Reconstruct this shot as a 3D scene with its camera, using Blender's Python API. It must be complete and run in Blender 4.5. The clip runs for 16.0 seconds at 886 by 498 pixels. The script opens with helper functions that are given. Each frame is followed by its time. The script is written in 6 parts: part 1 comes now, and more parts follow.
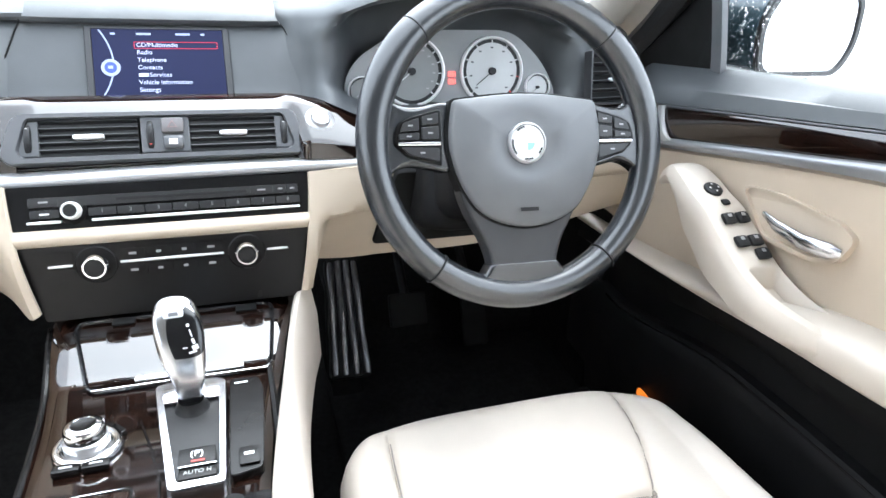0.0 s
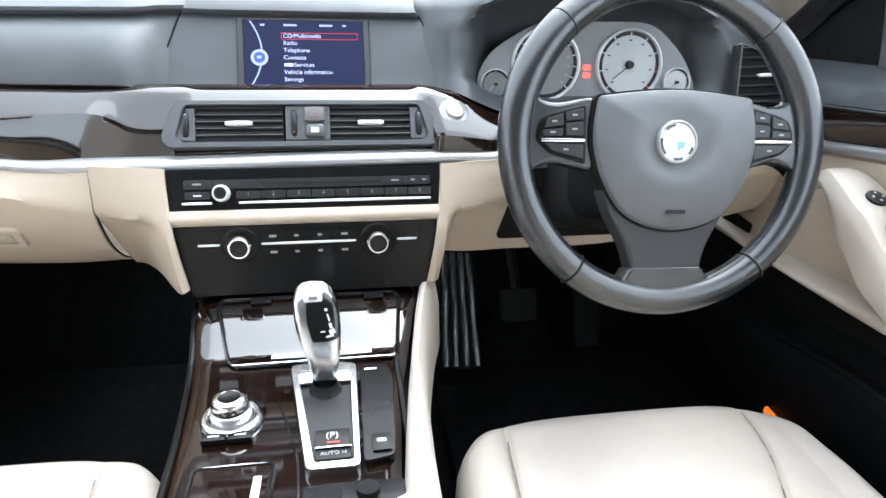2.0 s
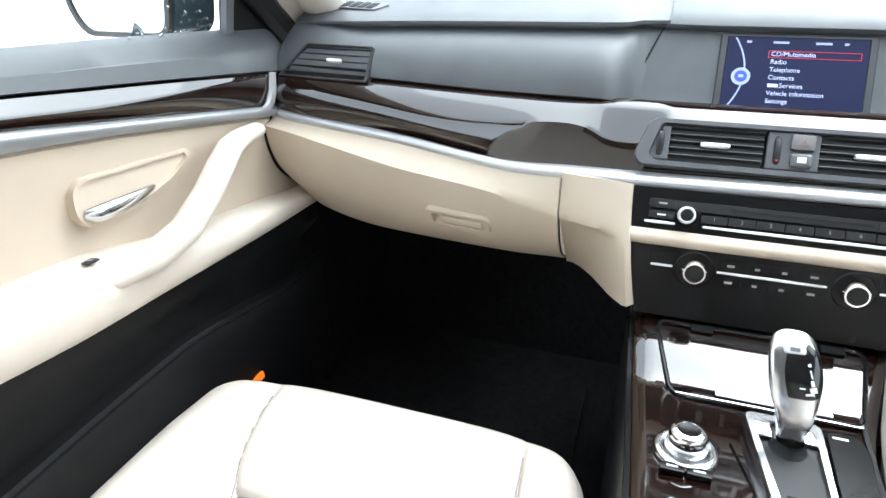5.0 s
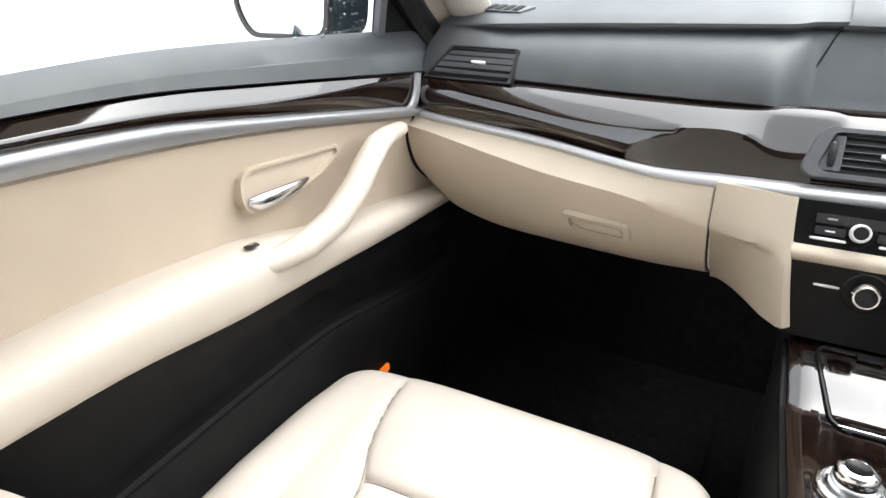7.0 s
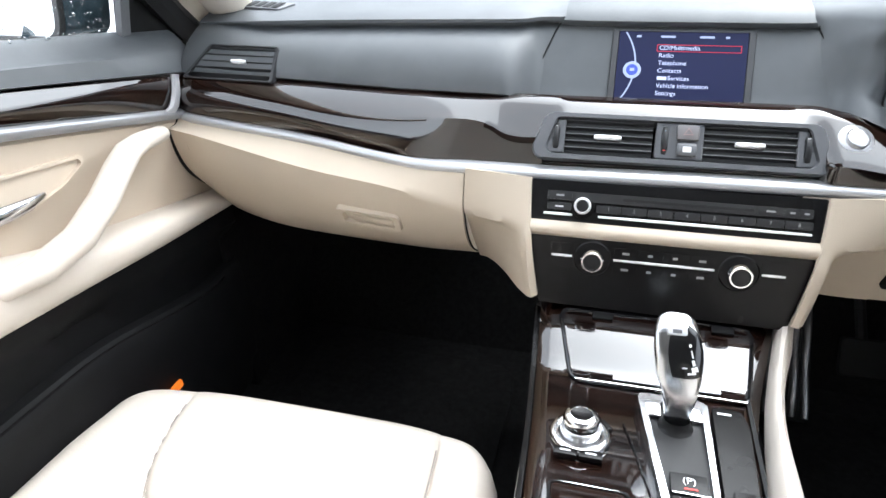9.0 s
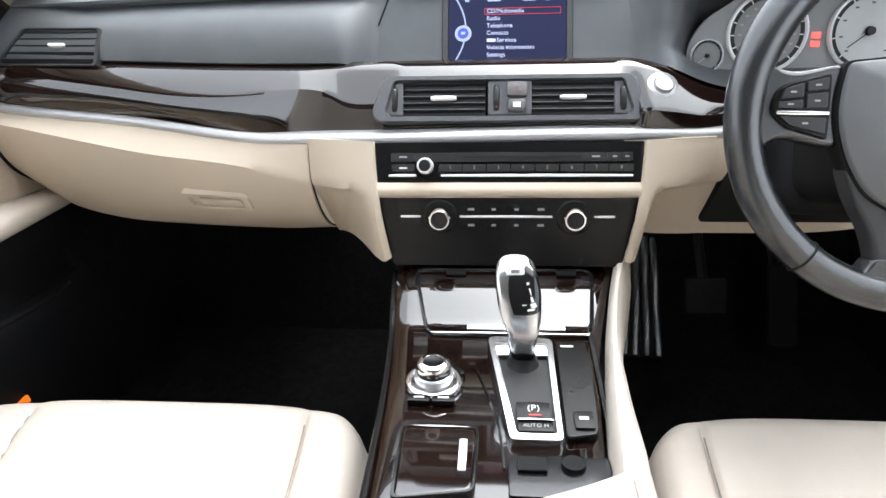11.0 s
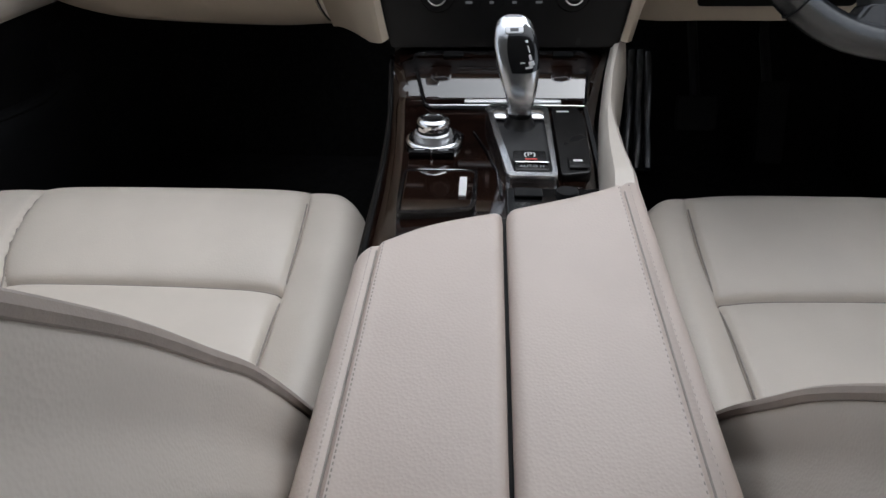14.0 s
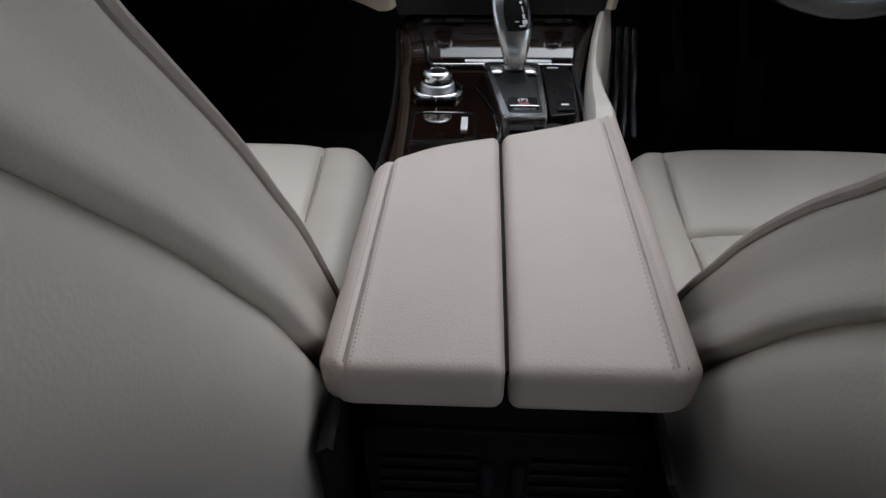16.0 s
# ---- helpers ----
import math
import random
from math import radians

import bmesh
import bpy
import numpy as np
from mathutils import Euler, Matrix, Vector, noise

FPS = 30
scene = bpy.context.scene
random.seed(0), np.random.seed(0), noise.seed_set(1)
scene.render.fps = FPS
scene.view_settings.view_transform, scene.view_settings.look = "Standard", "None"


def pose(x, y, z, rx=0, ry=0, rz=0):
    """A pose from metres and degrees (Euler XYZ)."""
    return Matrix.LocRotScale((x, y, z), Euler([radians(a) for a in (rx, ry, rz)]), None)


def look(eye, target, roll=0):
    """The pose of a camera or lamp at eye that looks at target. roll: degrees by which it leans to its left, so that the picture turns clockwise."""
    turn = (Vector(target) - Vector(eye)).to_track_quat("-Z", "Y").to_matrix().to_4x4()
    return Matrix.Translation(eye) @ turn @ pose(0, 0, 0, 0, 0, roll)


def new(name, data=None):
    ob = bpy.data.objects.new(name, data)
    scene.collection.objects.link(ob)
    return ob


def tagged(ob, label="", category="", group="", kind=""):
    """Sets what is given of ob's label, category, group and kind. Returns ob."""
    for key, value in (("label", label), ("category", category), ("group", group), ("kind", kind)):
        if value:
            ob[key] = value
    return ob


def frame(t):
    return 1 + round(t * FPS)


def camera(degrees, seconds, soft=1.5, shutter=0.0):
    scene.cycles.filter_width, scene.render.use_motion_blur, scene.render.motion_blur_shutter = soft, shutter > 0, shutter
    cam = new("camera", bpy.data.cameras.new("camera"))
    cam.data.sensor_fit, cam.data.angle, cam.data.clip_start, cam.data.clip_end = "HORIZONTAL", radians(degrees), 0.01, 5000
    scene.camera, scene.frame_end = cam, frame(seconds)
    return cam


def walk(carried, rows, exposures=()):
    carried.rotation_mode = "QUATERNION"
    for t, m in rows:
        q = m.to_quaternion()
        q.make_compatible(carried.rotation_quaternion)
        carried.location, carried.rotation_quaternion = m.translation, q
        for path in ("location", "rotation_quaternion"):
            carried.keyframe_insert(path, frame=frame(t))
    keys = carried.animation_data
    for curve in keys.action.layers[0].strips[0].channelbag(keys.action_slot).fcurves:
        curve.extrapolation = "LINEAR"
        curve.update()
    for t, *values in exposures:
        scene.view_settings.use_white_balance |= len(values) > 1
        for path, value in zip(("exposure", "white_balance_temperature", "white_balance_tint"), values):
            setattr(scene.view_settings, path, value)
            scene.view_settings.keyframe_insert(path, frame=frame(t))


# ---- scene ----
cam = camera(70.7, 16.0)
PATH = [
    (0, (0.083, 0.267, 0.949), (0.686, 1.92, 0.0), 4.4),
    (0.5, (0.081, 0.274, 0.949), (0.635, 1.937, -0.015), 4.4),
    (1, (0.061, 0.279, 0.945), (0.522, 1.965, -0.027), 3.6),
    (1.5, (0.046, 0.285, 0.947), (0.434, 1.983, -0.036), 3.5),
    (2, (0.04, 0.289, 0.946), (0.358, 1.998, -0.043), 2.9),
    (2.5, (0.017, 0.296, 0.943), (0.245, 2.01, -0.061), 3.2),
    (3, (-0.008, 0.302, 0.947), (0.118, 2.024, -0.063), 2.6),
    (3.5, (-0.038, 0.308, 0.947), (-0.025, 2.032, -0.067), 2.3),
    (4, (-0.075, 0.313, 0.951), (-0.297, 2.01, -0.084), 0.4),
    (4.5, (-0.104, 0.308, 0.964), (-0.546, 1.962, -0.069), -1.4),
    (5, (-0.144, 0.295, 0.974), (-0.757, 1.906, -0.041), -2.7),
    (5.2, (-0.156, 0.294, 0.972), (-0.831, 1.886, -0.033), -3.3),
    (5.7, (-0.179, 0.286, 0.974), (-0.976, 1.837, -0.017), -4.2),
    (6.2, (-0.189, 0.279, 0.973), (-1.075, 1.79, -0.01), -4.7),
    (6.8, (-0.187, 0.276, 0.971), (-1.114, 1.758, -0.011), -4.8),
    (7.3, (-0.175, 0.278, 0.971), (-1.065, 1.772, -0.017), -4.5),
    (7.5, (-0.167, 0.282, 0.972), (-1.029, 1.788, -0.023), -4.5),
    (8, (-0.146, 0.288, 0.975), (-0.905, 1.841, -0.032), -3.8),
    (8.5, (-0.116, 0.301, 0.975), (-0.731, 1.905, -0.049), -3.1),
    (9, (-0.081, 0.309, 0.973), (-0.557, 1.958, -0.052), -2.5),
    (9.5, (-0.047, 0.314, 0.969), (-0.36, 2.011, -0.042), -2.3),
    (9.7, (-0.039, 0.312, 0.97), (-0.308, 2.017, -0.04), -2.6),
    (10.2, (-0.024, 0.309, 0.963), (-0.218, 2.03, -0.047), -2.6),
    (10.75, (-0.018, 0.298, 0.945), (-0.179, 2.015, -0.08), -2.4),
    (11.3, (-0.019, 0.284, 0.923), (-0.173, 1.979, -0.134), -2.2),
    (11.8, (-0.021, 0.275, 0.904), (-0.17, 1.938, -0.197), -2.0),
    (12, (-0.021, 0.271, 0.895), (-0.169, 1.919, -0.229), -2.2),
    (12.5, (-0.024, 0.265, 0.879), (-0.155, 1.874, -0.302), -1.7),
    (13, (-0.026, 0.249, 0.87), (-0.155, 1.829, -0.348), -1.9),
    (13.5, (-0.028, 0.222, 0.864), (-0.154, 1.784, -0.379), -2.0),
    (14, (-0.027, 0.192, 0.836), (-0.141, 1.685, -0.491), -1.8),
    (14.5, (-0.028, 0.164, 0.808), (-0.133, 1.613, -0.567), -1.4),
    (15, (-0.025, 0.123, 0.819), (-0.162, 1.555, -0.569), -2.9),
    (15.5, (-0.026, 0.081, 0.839), (-0.141, 1.562, -0.5), -2.5),
    (16, (-0.029, 0.076, 0.834), (-0.13, 1.573, -0.488), -1.3),
]
EXPOSURE = [(0, 2.99, 5900, 8), (2, 2.70, 5900, 8), (3.0, 2.49, 6200, 9), (3.5, 2.37, 6350, 9), (4.0, 2.46, 6550, 9), (4.5, 2.60, 6350, 8), (5, 2.61, 5900, 5), (7.5, 2.21, 6450, 10), (8.2, 2.4, 6400, 10), (9.2, 2.54, 6000, 9),
            (12, 2.17, 6300, 10), (12.7, 1.8, 6200, 10), (13.5, 1.43, 6100, 11), (14.0, 0.82, 6050, 11), (14.5, 0.25, 5950, 10), (15.2, 0.45, 5950, 10), (16, 0.58, 5950, 10)]
walk(cam, [(t, look(eye, target, roll)) for t, eye, target, roll in PATH], EXPOSURE)

# ---- world, sun, exposure ----
world = bpy.data.worlds.new("overcast_sky")
scene.world = world
world.use_nodes = True
wn, wl = world.node_tree.nodes, world.node_tree.links
sky = wn.new("ShaderNodeTexSky")
sky.sky_type = "NISHITA"
sky.sun_disc = False
sky.sun_elevation, sky.sun_rotation = radians(57), radians(30)
sky.air_density, sky.dust_density = 1.0, 4.0
grey = wn.new("ShaderNodeHueSaturation")
grey.inputs["Saturation"].default_value = 0.25
wl.new(sky.outputs[0], grey.inputs["Color"])
cloud = wn.new("ShaderNodeMix")
cloud.data_type = "RGBA"
cloud.inputs["Factor"].default_value = 0.45
cloud.inputs["B"].default_value = (5.6, 5.7, 5.9, 1)
wl.new(grey.outputs[0], cloud.inputs["A"])
wl.new(cloud.outputs["Result"], wn["Background"].inputs["Color"])
wn["Background"].inputs["Strength"].default_value = 0.15
sun = new("sun", bpy.data.lights.new("sun", "SUN"))
sun.data.energy, sun.data.angle, sun.data.color = 0.5, radians(78), (1.0, 0.99, 0.97)
sun.matrix_world = look((2.0, 3.4, 5.9), (0.0, 0.4, 0.4))

# ---- materials ----


def material(name, col, rough=0.5, metal=0.0, coat=0.0, var=0.12, scale=25.0, grain=0.0, grain_scale=900.0, spec=0.5,
             rough_var=0.1, stretch=(1, 1, 1), emit=None, emit_strength=0.0, kind="noise"):
    """A surface with colour and gloss that vary at two scales, and a fine relief."""
    m = bpy.data.materials.new(name)
    m.use_nodes = True
    n, l = m.node_tree.nodes, m.node_tree.links
    b = n["Principled BSDF"]
    b.inputs["Metallic"].default_value = metal
    b.inputs["Coat Weight"].default_value = coat
    b.inputs["Coat Roughness"].default_value = 0.04
    b.inputs["Specular IOR Level"].default_value = spec
    co = n.new("ShaderNodeTexCoord")
    mp = n.new("ShaderNodeMapping")
    mp.inputs["Scale"].default_value = stretch
    l.new(co.outputs["Object"], mp.inputs["Vector"])
    big = n.new("ShaderNodeTexNoise")
    big.inputs["Scale"].default_value, big.inputs["Detail"].default_value = scale, 5.0
    l.new(mp.outputs[0], big.inputs["Vector"])
    ramp = n.new("ShaderNodeValToRGB")
    ramp.color_ramp.elements[0].position, ramp.color_ramp.elements[1].position = 0.3, 0.7
    ramp.color_ramp.elements[0].color = (*[c * (1 - var) for c in col], 1)
    ramp.color_ramp.elements[1].color = (*[min(1, c * (1 + var)) for c in col], 1)
    l.new(big.outputs["Fac"], ramp.inputs["Fac"])
    l.new(ramp.outputs["Color"], b.inputs["Base Color"])
    wide = n.new("ShaderNodeTexNoise")
    wide.inputs["Scale"].default_value, wide.inputs["Detail"].default_value = scale * 0.35, 3.0
    l.new(co.outputs["Object"], wide.inputs["Vector"])
    rr = n.new("ShaderNodeMapRange")
    rr.inputs["From Min"].default_value, rr.inputs["From Max"].default_value = 0.3, 0.7
    rr.inputs["To Min"].default_value, rr.inputs["To Max"].default_value = rough * (1 - rough_var), min(1, rough * (1 + rough_var))
    l.new(wide.outputs["Fac"], rr.inputs["Value"])
    l.new(rr.outputs[0], b.inputs["Roughness"])
    if grain:
        if kind == "leather":
            g = n.new("ShaderNodeTexVoronoi")
            g.feature = "SMOOTH_F1"
            g.inputs["Smoothness"].default_value = 0.4
        else:
            g = n.new("ShaderNodeTexNoise")
            g.inputs["Detail"].default_value = 2.0
        g.inputs["Scale"].default_value = grain_scale
        l.new(co.outputs["Object"], g.inputs["Vector"])
        bump = n.new("ShaderNodeBump")
        bump.inputs["Strength"].default_value, bump.inputs["Distance"].default_value = grain, 0.001
        l.new(g.outputs[0], bump.inputs["Height"])
        l.new(bump.outputs[0], b.inputs["Normal"])
    if emit:
        b.inputs["Emission Color"].default_value = (*emit, 1)
        b.inputs["Emission Strength"].default_value = emit_strength
    return m


def wood_material(name, dark, light):
    """Dark lacquered wood: long streaks under a clear, glossy coat."""
    m = material(name, dark, rough=0.3, coat=1.0, spec=0.0, var=0.3, scale=30, stretch=(0.5, 6, 6))
    n, l = m.node_tree.nodes, m.node_tree.links
    b = n["Principled BSDF"]
    co = n.new("ShaderNodeTexCoord")
    mp = n.new("ShaderNodeMapping")
    mp.inputs["Scale"].default_value = (9, 60, 60)
    mp.inputs["Rotation"].default_value = (0, 0, 0.5)
    l.new(co.outputs["Object"], mp.inputs["Vector"])
    w = n.new("ShaderNodeTexNoise")
    w.inputs["Scale"].default_value, w.inputs["Detail"].default_value = 1.0, 8.0
    w.inputs["Distortion"].default_value = 0.9
    l.new(mp.outputs[0], w.inputs["Vector"])
    r = n.new("ShaderNodeValToRGB")
    r.color_ramp.elements[0].position, r.color_ramp.elements[1].position = 0.38, 0.72
    r.color_ramp.elements[0].color, r.color_ramp.elements[1].color = (*dark, 1), (*light, 1)
    l.new(w.outputs["Fac"], r.inputs["Fac"])
    l.new(r.outputs["Color"], b.inputs["Base Color"])
    b.inputs["Roughness"].default_value = 0.25
    b.inputs["Coat Roughness"].default_value = 0.045
    b.inputs["Coat IOR"].default_value = 1.8
    return m


def glass_material(name, tint, gloss=0.04, shine_part=0.05):
    m = bpy.data.materials.new(name)
    m.use_nodes = True
    n, l = m.node_tree.nodes, m.node_tree.links
    n.remove(n["Principled BSDF"])
    clear, shine, mix = n.new("ShaderNodeBsdfTransparent"), n.new("ShaderNodeBsdfGlossy"), n.new("ShaderNodeMixShader")
    clear.inputs["Color"].default_value = (*tint, 1)
    shine.inputs["Roughness"].default_value = gloss
    mix.inputs[0].default_value = shine_part
    l.new(clear.outputs[0], mix.inputs[1])
    l.new(shine.outputs[0], mix.inputs[2])
    l.new(mix.outputs[0], n["Material Output"].inputs["Surface"])
    return m


def glow(name, col, strength):
    m = bpy.data.materials.new(name)
    m.use_nodes = True
    n, l = m.node_tree.nodes, m.node_tree.links
    b = n["Principled BSDF"]
    b.inputs["Base Color"].default_value = (*[0.2 * c for c in col], 1)
    b.inputs["Emission Color"].default_value = (*col, 1)
    b.inputs["Emission Strength"].default_value = strength
    b.inputs["Roughness"].default_value = 0.3
    b.inputs["Specular IOR Level"].default_value = 0.15
    return m


LEATHER = material("cream_leather", (0.56, 0.507, 0.447), 0.42, var=0.035, scale=14, grain=0.15, grain_scale=520, kind="leather", spec=0.4)
ARMREST = material("pinkish_cream_leather", (0.485, 0.413, 0.366), 0.42, var=0.04, scale=14, grain=0.16, grain_scale=460, kind="leather", spec=0.4)
CREAM = material("cream_vinyl", (0.53, 0.475, 0.408), 0.5, var=0.03, scale=12, grain=0.12, grain_scale=750, kind="leather", spec=0.4)
LOWER = material("tan_cream_dash_vinyl", (0.503, 0.430, 0.339), 0.5, var=0.03, scale=12, grain=0.12, grain_scale=750, kind="leather", spec=0.4)
PIPING = material("grey_beige_piping", (0.36, 0.31, 0.27), 0.5, var=0.08, scale=60, grain=0.2)
# thread colours darkened to hold the shade of seam grooves and stitch holes
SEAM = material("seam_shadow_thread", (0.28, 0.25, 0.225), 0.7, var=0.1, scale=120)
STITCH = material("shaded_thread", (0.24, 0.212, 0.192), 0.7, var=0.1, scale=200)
DASH = material("dark_grey_dash_vinyl", (0.066, 0.071, 0.075), 0.46, var=0.1, scale=20, grain=0.2, grain_scale=1100, kind="leather")
BLACK = material("black_plastic", (0.011, 0.011, 0.0115), 0.42, spec=0.35, var=0.15, scale=30, grain=0.25, grain_scale=1500)
MATBLACK = material("matt_black_moulding", (0.0065, 0.0065, 0.007), 0.6, spec=0.15, var=0.15, scale=30, grain=0.25, grain_scale=1500)
GLOSS = material("black_gloss_panel", (0.006, 0.006, 0.0065), 0.14, var=0.15, scale=30, coat=0.25)
SATIN = material("dark_satin_panel", (0.007, 0.0066, 0.0066), 0.25, spec=0.16, var=0.15, scale=40, coat=0.04, grain=0.06, grain_scale=1500)
SLAT = material("dark_grey_slat", (0.024, 0.0245, 0.026), 0.38, var=0.08, scale=40)
KEY = material("dark_grey_key", (0.018, 0.018, 0.019), 0.4, var=0.1, scale=60)
GREY = material("grey_vent_plastic", (0.085, 0.087, 0.092), 0.36, var=0.06, scale=40, grain=0.2, grain_scale=1400)
SILVER = material("pearl_grey_trim", (0.43, 0.43, 0.435), 0.36, metal=0.6, var=0.03, scale=30)
DOOR_METAL = material("satin_grey_metal", (0.30, 0.305, 0.315), 0.4, metal=0.6, var=0.03, scale=30)
CHROME = material("chrome", (0.8, 0.8, 0.81), 0.12, metal=1.0, var=0.03, scale=40)
MATT = material("matt_silver", (0.62, 0.62, 0.63), 0.3, metal=0.9, var=0.04, scale=40, grain=0.08, grain_scale=2500)
WOOD = wood_material("dark_walnut_lacquer", (0.0035, 0.0018, 0.0013), (0.015, 0.0068, 0.0045))
WHEEL = material("black_wheel_leather", (0.016, 0.018, 0.0205), 0.25, var=0.05, scale=35, grain=0.12, grain_scale=1300, rough_var=0.03, spec=1.0)
HUB = material("charcoal_airbag_cover", (0.120, 0.125, 0.130), 0.40, var=0.06, scale=20, grain=0.35, grain_scale=1300)
SPOKE = material("dark_grey_spoke_trim", (0.030, 0.031, 0.033), 0.42, var=0.08, scale=30, grain=0.25, grain_scale=1400)
TAN = material("tan_cream_door_vinyl", (0.512, 0.432, 0.340), 0.5, var=0.035, scale=12, grain=0.12, grain_scale=750, kind="leather", spec=0.4)
BRUSHED = material("polished_silver", (0.66, 0.67, 0.69), 0.2, metal=1.0, var=0.05, scale=30, grain=0.04, grain_scale=2500)
CARPET = material("black_carpet", (0.009, 0.0088, 0.009), 0.95, var=0.35, scale=90, grain=1.0, grain_scale=700, spec=0.1)
LINER = material("grey_headliner", (0.22, 0.213, 0.20), 0.9, var=0.05, scale=60, grain=0.5, grain_scale=600, spec=0.1)
PILLAR = material("pale_pillar_trim", (0.62, 0.57, 0.5), 0.7, var=0.04, scale=40, grain=0.2)
HAZARD = material("pale_pink_grey_key", (0.13, 0.122, 0.122), 0.4, var=0.03, scale=60)
DULL_RED = material("dull_red_print", (0.23, 0.15, 0.15), 0.5, var=0.02)
DARK_DIAL = material("dark_grey_dial_face", (0.20, 0.205, 0.205), 0.4, var=0.05, scale=30)
PALE_DIAL = material("pale_grey_dial_face", (0.50, 0.51, 0.51), 0.4, var=0.05, scale=30)
WHITE = material("white_print", (0.7, 0.7, 0.7), 0.5, var=0.02)
PRINT = material("dim_grey_print", (0.32, 0.32, 0.32), 0.5, var=0.02)
RED = material("red_print", (0.6, 0.05, 0.04), 0.5, var=0.02)
BLUE = material("pale_blue_print", (0.25, 0.45, 0.6), 0.5, var=0.02)
CLUSTER = material("grey_cluster_plate", (0.24, 0.245, 0.25), 0.45, var=0.06, scale=30)
ASPHALT = material("pale_wet_concrete", (0.45, 0.45, 0.45), 0.5, var=0.25, scale=3, grain=0.5, grain_scale=60)
PAINT = material("black_car_paint", (0.01, 0.011, 0.013), 0.3, coat=1.0, var=0.05)
HOUSING = material("wet_blue_black_paint", (0.030, 0.048, 0.058), 0.25, coat=0.6, var=0.2, scale=40)
RUBBER = material("black_rubber", (0.006, 0.006, 0.006), 0.7, spec=0.2, var=0.1, scale=50)
STEEL = material("brushed_steel_pedal", (0.19, 0.19, 0.195), 0.40, metal=1.0, var=0.35, scale=60, stretch=(8, 1, 1))
MIRROR = material("mirror_glass", (0.85, 0.87, 0.88), 0.02, metal=1.0, var=0.01)
GLASS = glass_material("window_glass", (0.96, 0.98, 0.97))
# pale base colour puts chrome's bright reflection into tabs, lines and rings
TAB = material("pale_chrome_sheen", (0.86, 0.86, 0.86), 0.35, metal=0.35, var=0.02, scale=40)
# for the unseen rear pane, dark only to weaken light from behind
TINT = glass_material("light_cutting_glass", (0.25, 0.26, 0.26))
DROP = glass_material("rain_drop", (0.75, 0.8, 0.8), 0.08, 0.45)
SCREEN = glow("screen_blue", (0.026, 0.034, 0.13), 0.052)
SCREEN_KNOB = glow("screen_knob_blue", (0.10, 0.15, 0.62), 0.16)
SCREEN_EDGE = glow("screen_arc_light", (0.45, 0.52, 0.75), 0.2)
SCREEN_TEXT = glow("screen_letters", (0.62, 0.68, 0.95), 0.25)
SCREEN_RED = glow("screen_marker_red", (0.5, 0.04, 0.08), 0.2)
WARN = glow("warning_lamp_red", (1.0, 0.12, 0.1), 0.35)
AMBER = glow("amber_lamp", (1.0, 0.22, 0.02), 0.16)

# ---- builders ----


def sp(x, pts):
    """A smooth curve through (x, value) pairs, straight past its ends."""
    pts = sorted(pts)
    xs = [p[0] for p in pts]
    n = len(pts)
    i = max(0, min(n - 2, int(np.searchsorted(xs, x)) - 1))

    def slope(k):
        if k == 0:
            return (pts[1][1] - pts[0][1]) / (xs[1] - xs[0])
        if k == n - 1:
            return (pts[-1][1] - pts[-2][1]) / (xs[-1] - xs[-2])
        return (pts[k + 1][1] - pts[k - 1][1]) / (xs[k + 1] - xs[k - 1])

    if x <= xs[0]:
        return pts[0][1] + slope(0) * (x - xs[0])
    if x >= xs[-1]:
        return pts[-1][1] + slope(n - 1) * (x - xs[-1])
    h = xs[i + 1] - xs[i]
    t = (x - xs[i]) / h
    a, b = pts[i][1], pts[i + 1][1]
    return ((2 * t**3 - 3 * t * t + 1) * a + (t**3 - 2 * t * t + t) * h * slope(i) + (3 * t * t - 2 * t**3) * b + (t**3 - t * t) * h * slope(i + 1))


def thing(name, loc, label, category, group="", kind=""):
    ob = new(name)
    ob.location = loc
    ob.empty_display_size = 0.05
    return tagged(ob, label, category, group, kind)


def part(name, bm, mat, parent=None, label="", sharp=40):
    """One mesh object, in world coordinates, under a thing or a part."""
    me = bpy.data.meshes.new(name)
    bmesh.ops.recalc_face_normals(bm, faces=bm.faces)
    bm.to_mesh(me)
    bm.free()
    me.materials.append(mat)
    me.shade_smooth()
    me.set_sharp_from_angle(angle=radians(sharp))
    ob = new(name, me)
    if parent:
        ob.parent = parent
        if parent.type == "EMPTY":
            ob.matrix_parent_inverse = Matrix.Translation(parent.location).inverted()
    if label:
        ob["label"] = label
    return ob


class Plane:
    """A flat frame of reference: u to the right, v up along the face, w out of it."""

    def __init__(self, o, u=(1, 0, 0), v=(0, 0, 1)):
        self.o, self.u = Vector(o), Vector(u).normalized()
        v = Vector(v)
        self.v = (v - self.u * v.dot(self.u)).normalized()
        self.w = self.u.cross(self.v)

    def __call__(self, u, v, w=0.0):
        return self.o + self.u * u + self.v * v + self.w * w

    def at(self, u, v, w=0.0):
        return Plane(self(u, v, w), self.u, self.v)


def grid(rows, thick=0.0, closed=False, bm=None):
    """A skin through rows of points; thick gives it depth."""
    bm = bm or bmesh.new()
    vs = [[bm.verts.new(p) for p in row] for row in rows]
    for a, b in zip(vs, vs[1:]):
        k = len(a)
        for i in range(k if closed else k - 1):
            bm.faces.new((a[i], a[(i + 1) % k], b[(i + 1) % k], b[i]))
    if thick:
        bmesh.ops.recalc_face_normals(bm, faces=bm.faces)
        bmesh.ops.solidify(bm, geom=list(bm.faces), thickness=thick)
    return bm


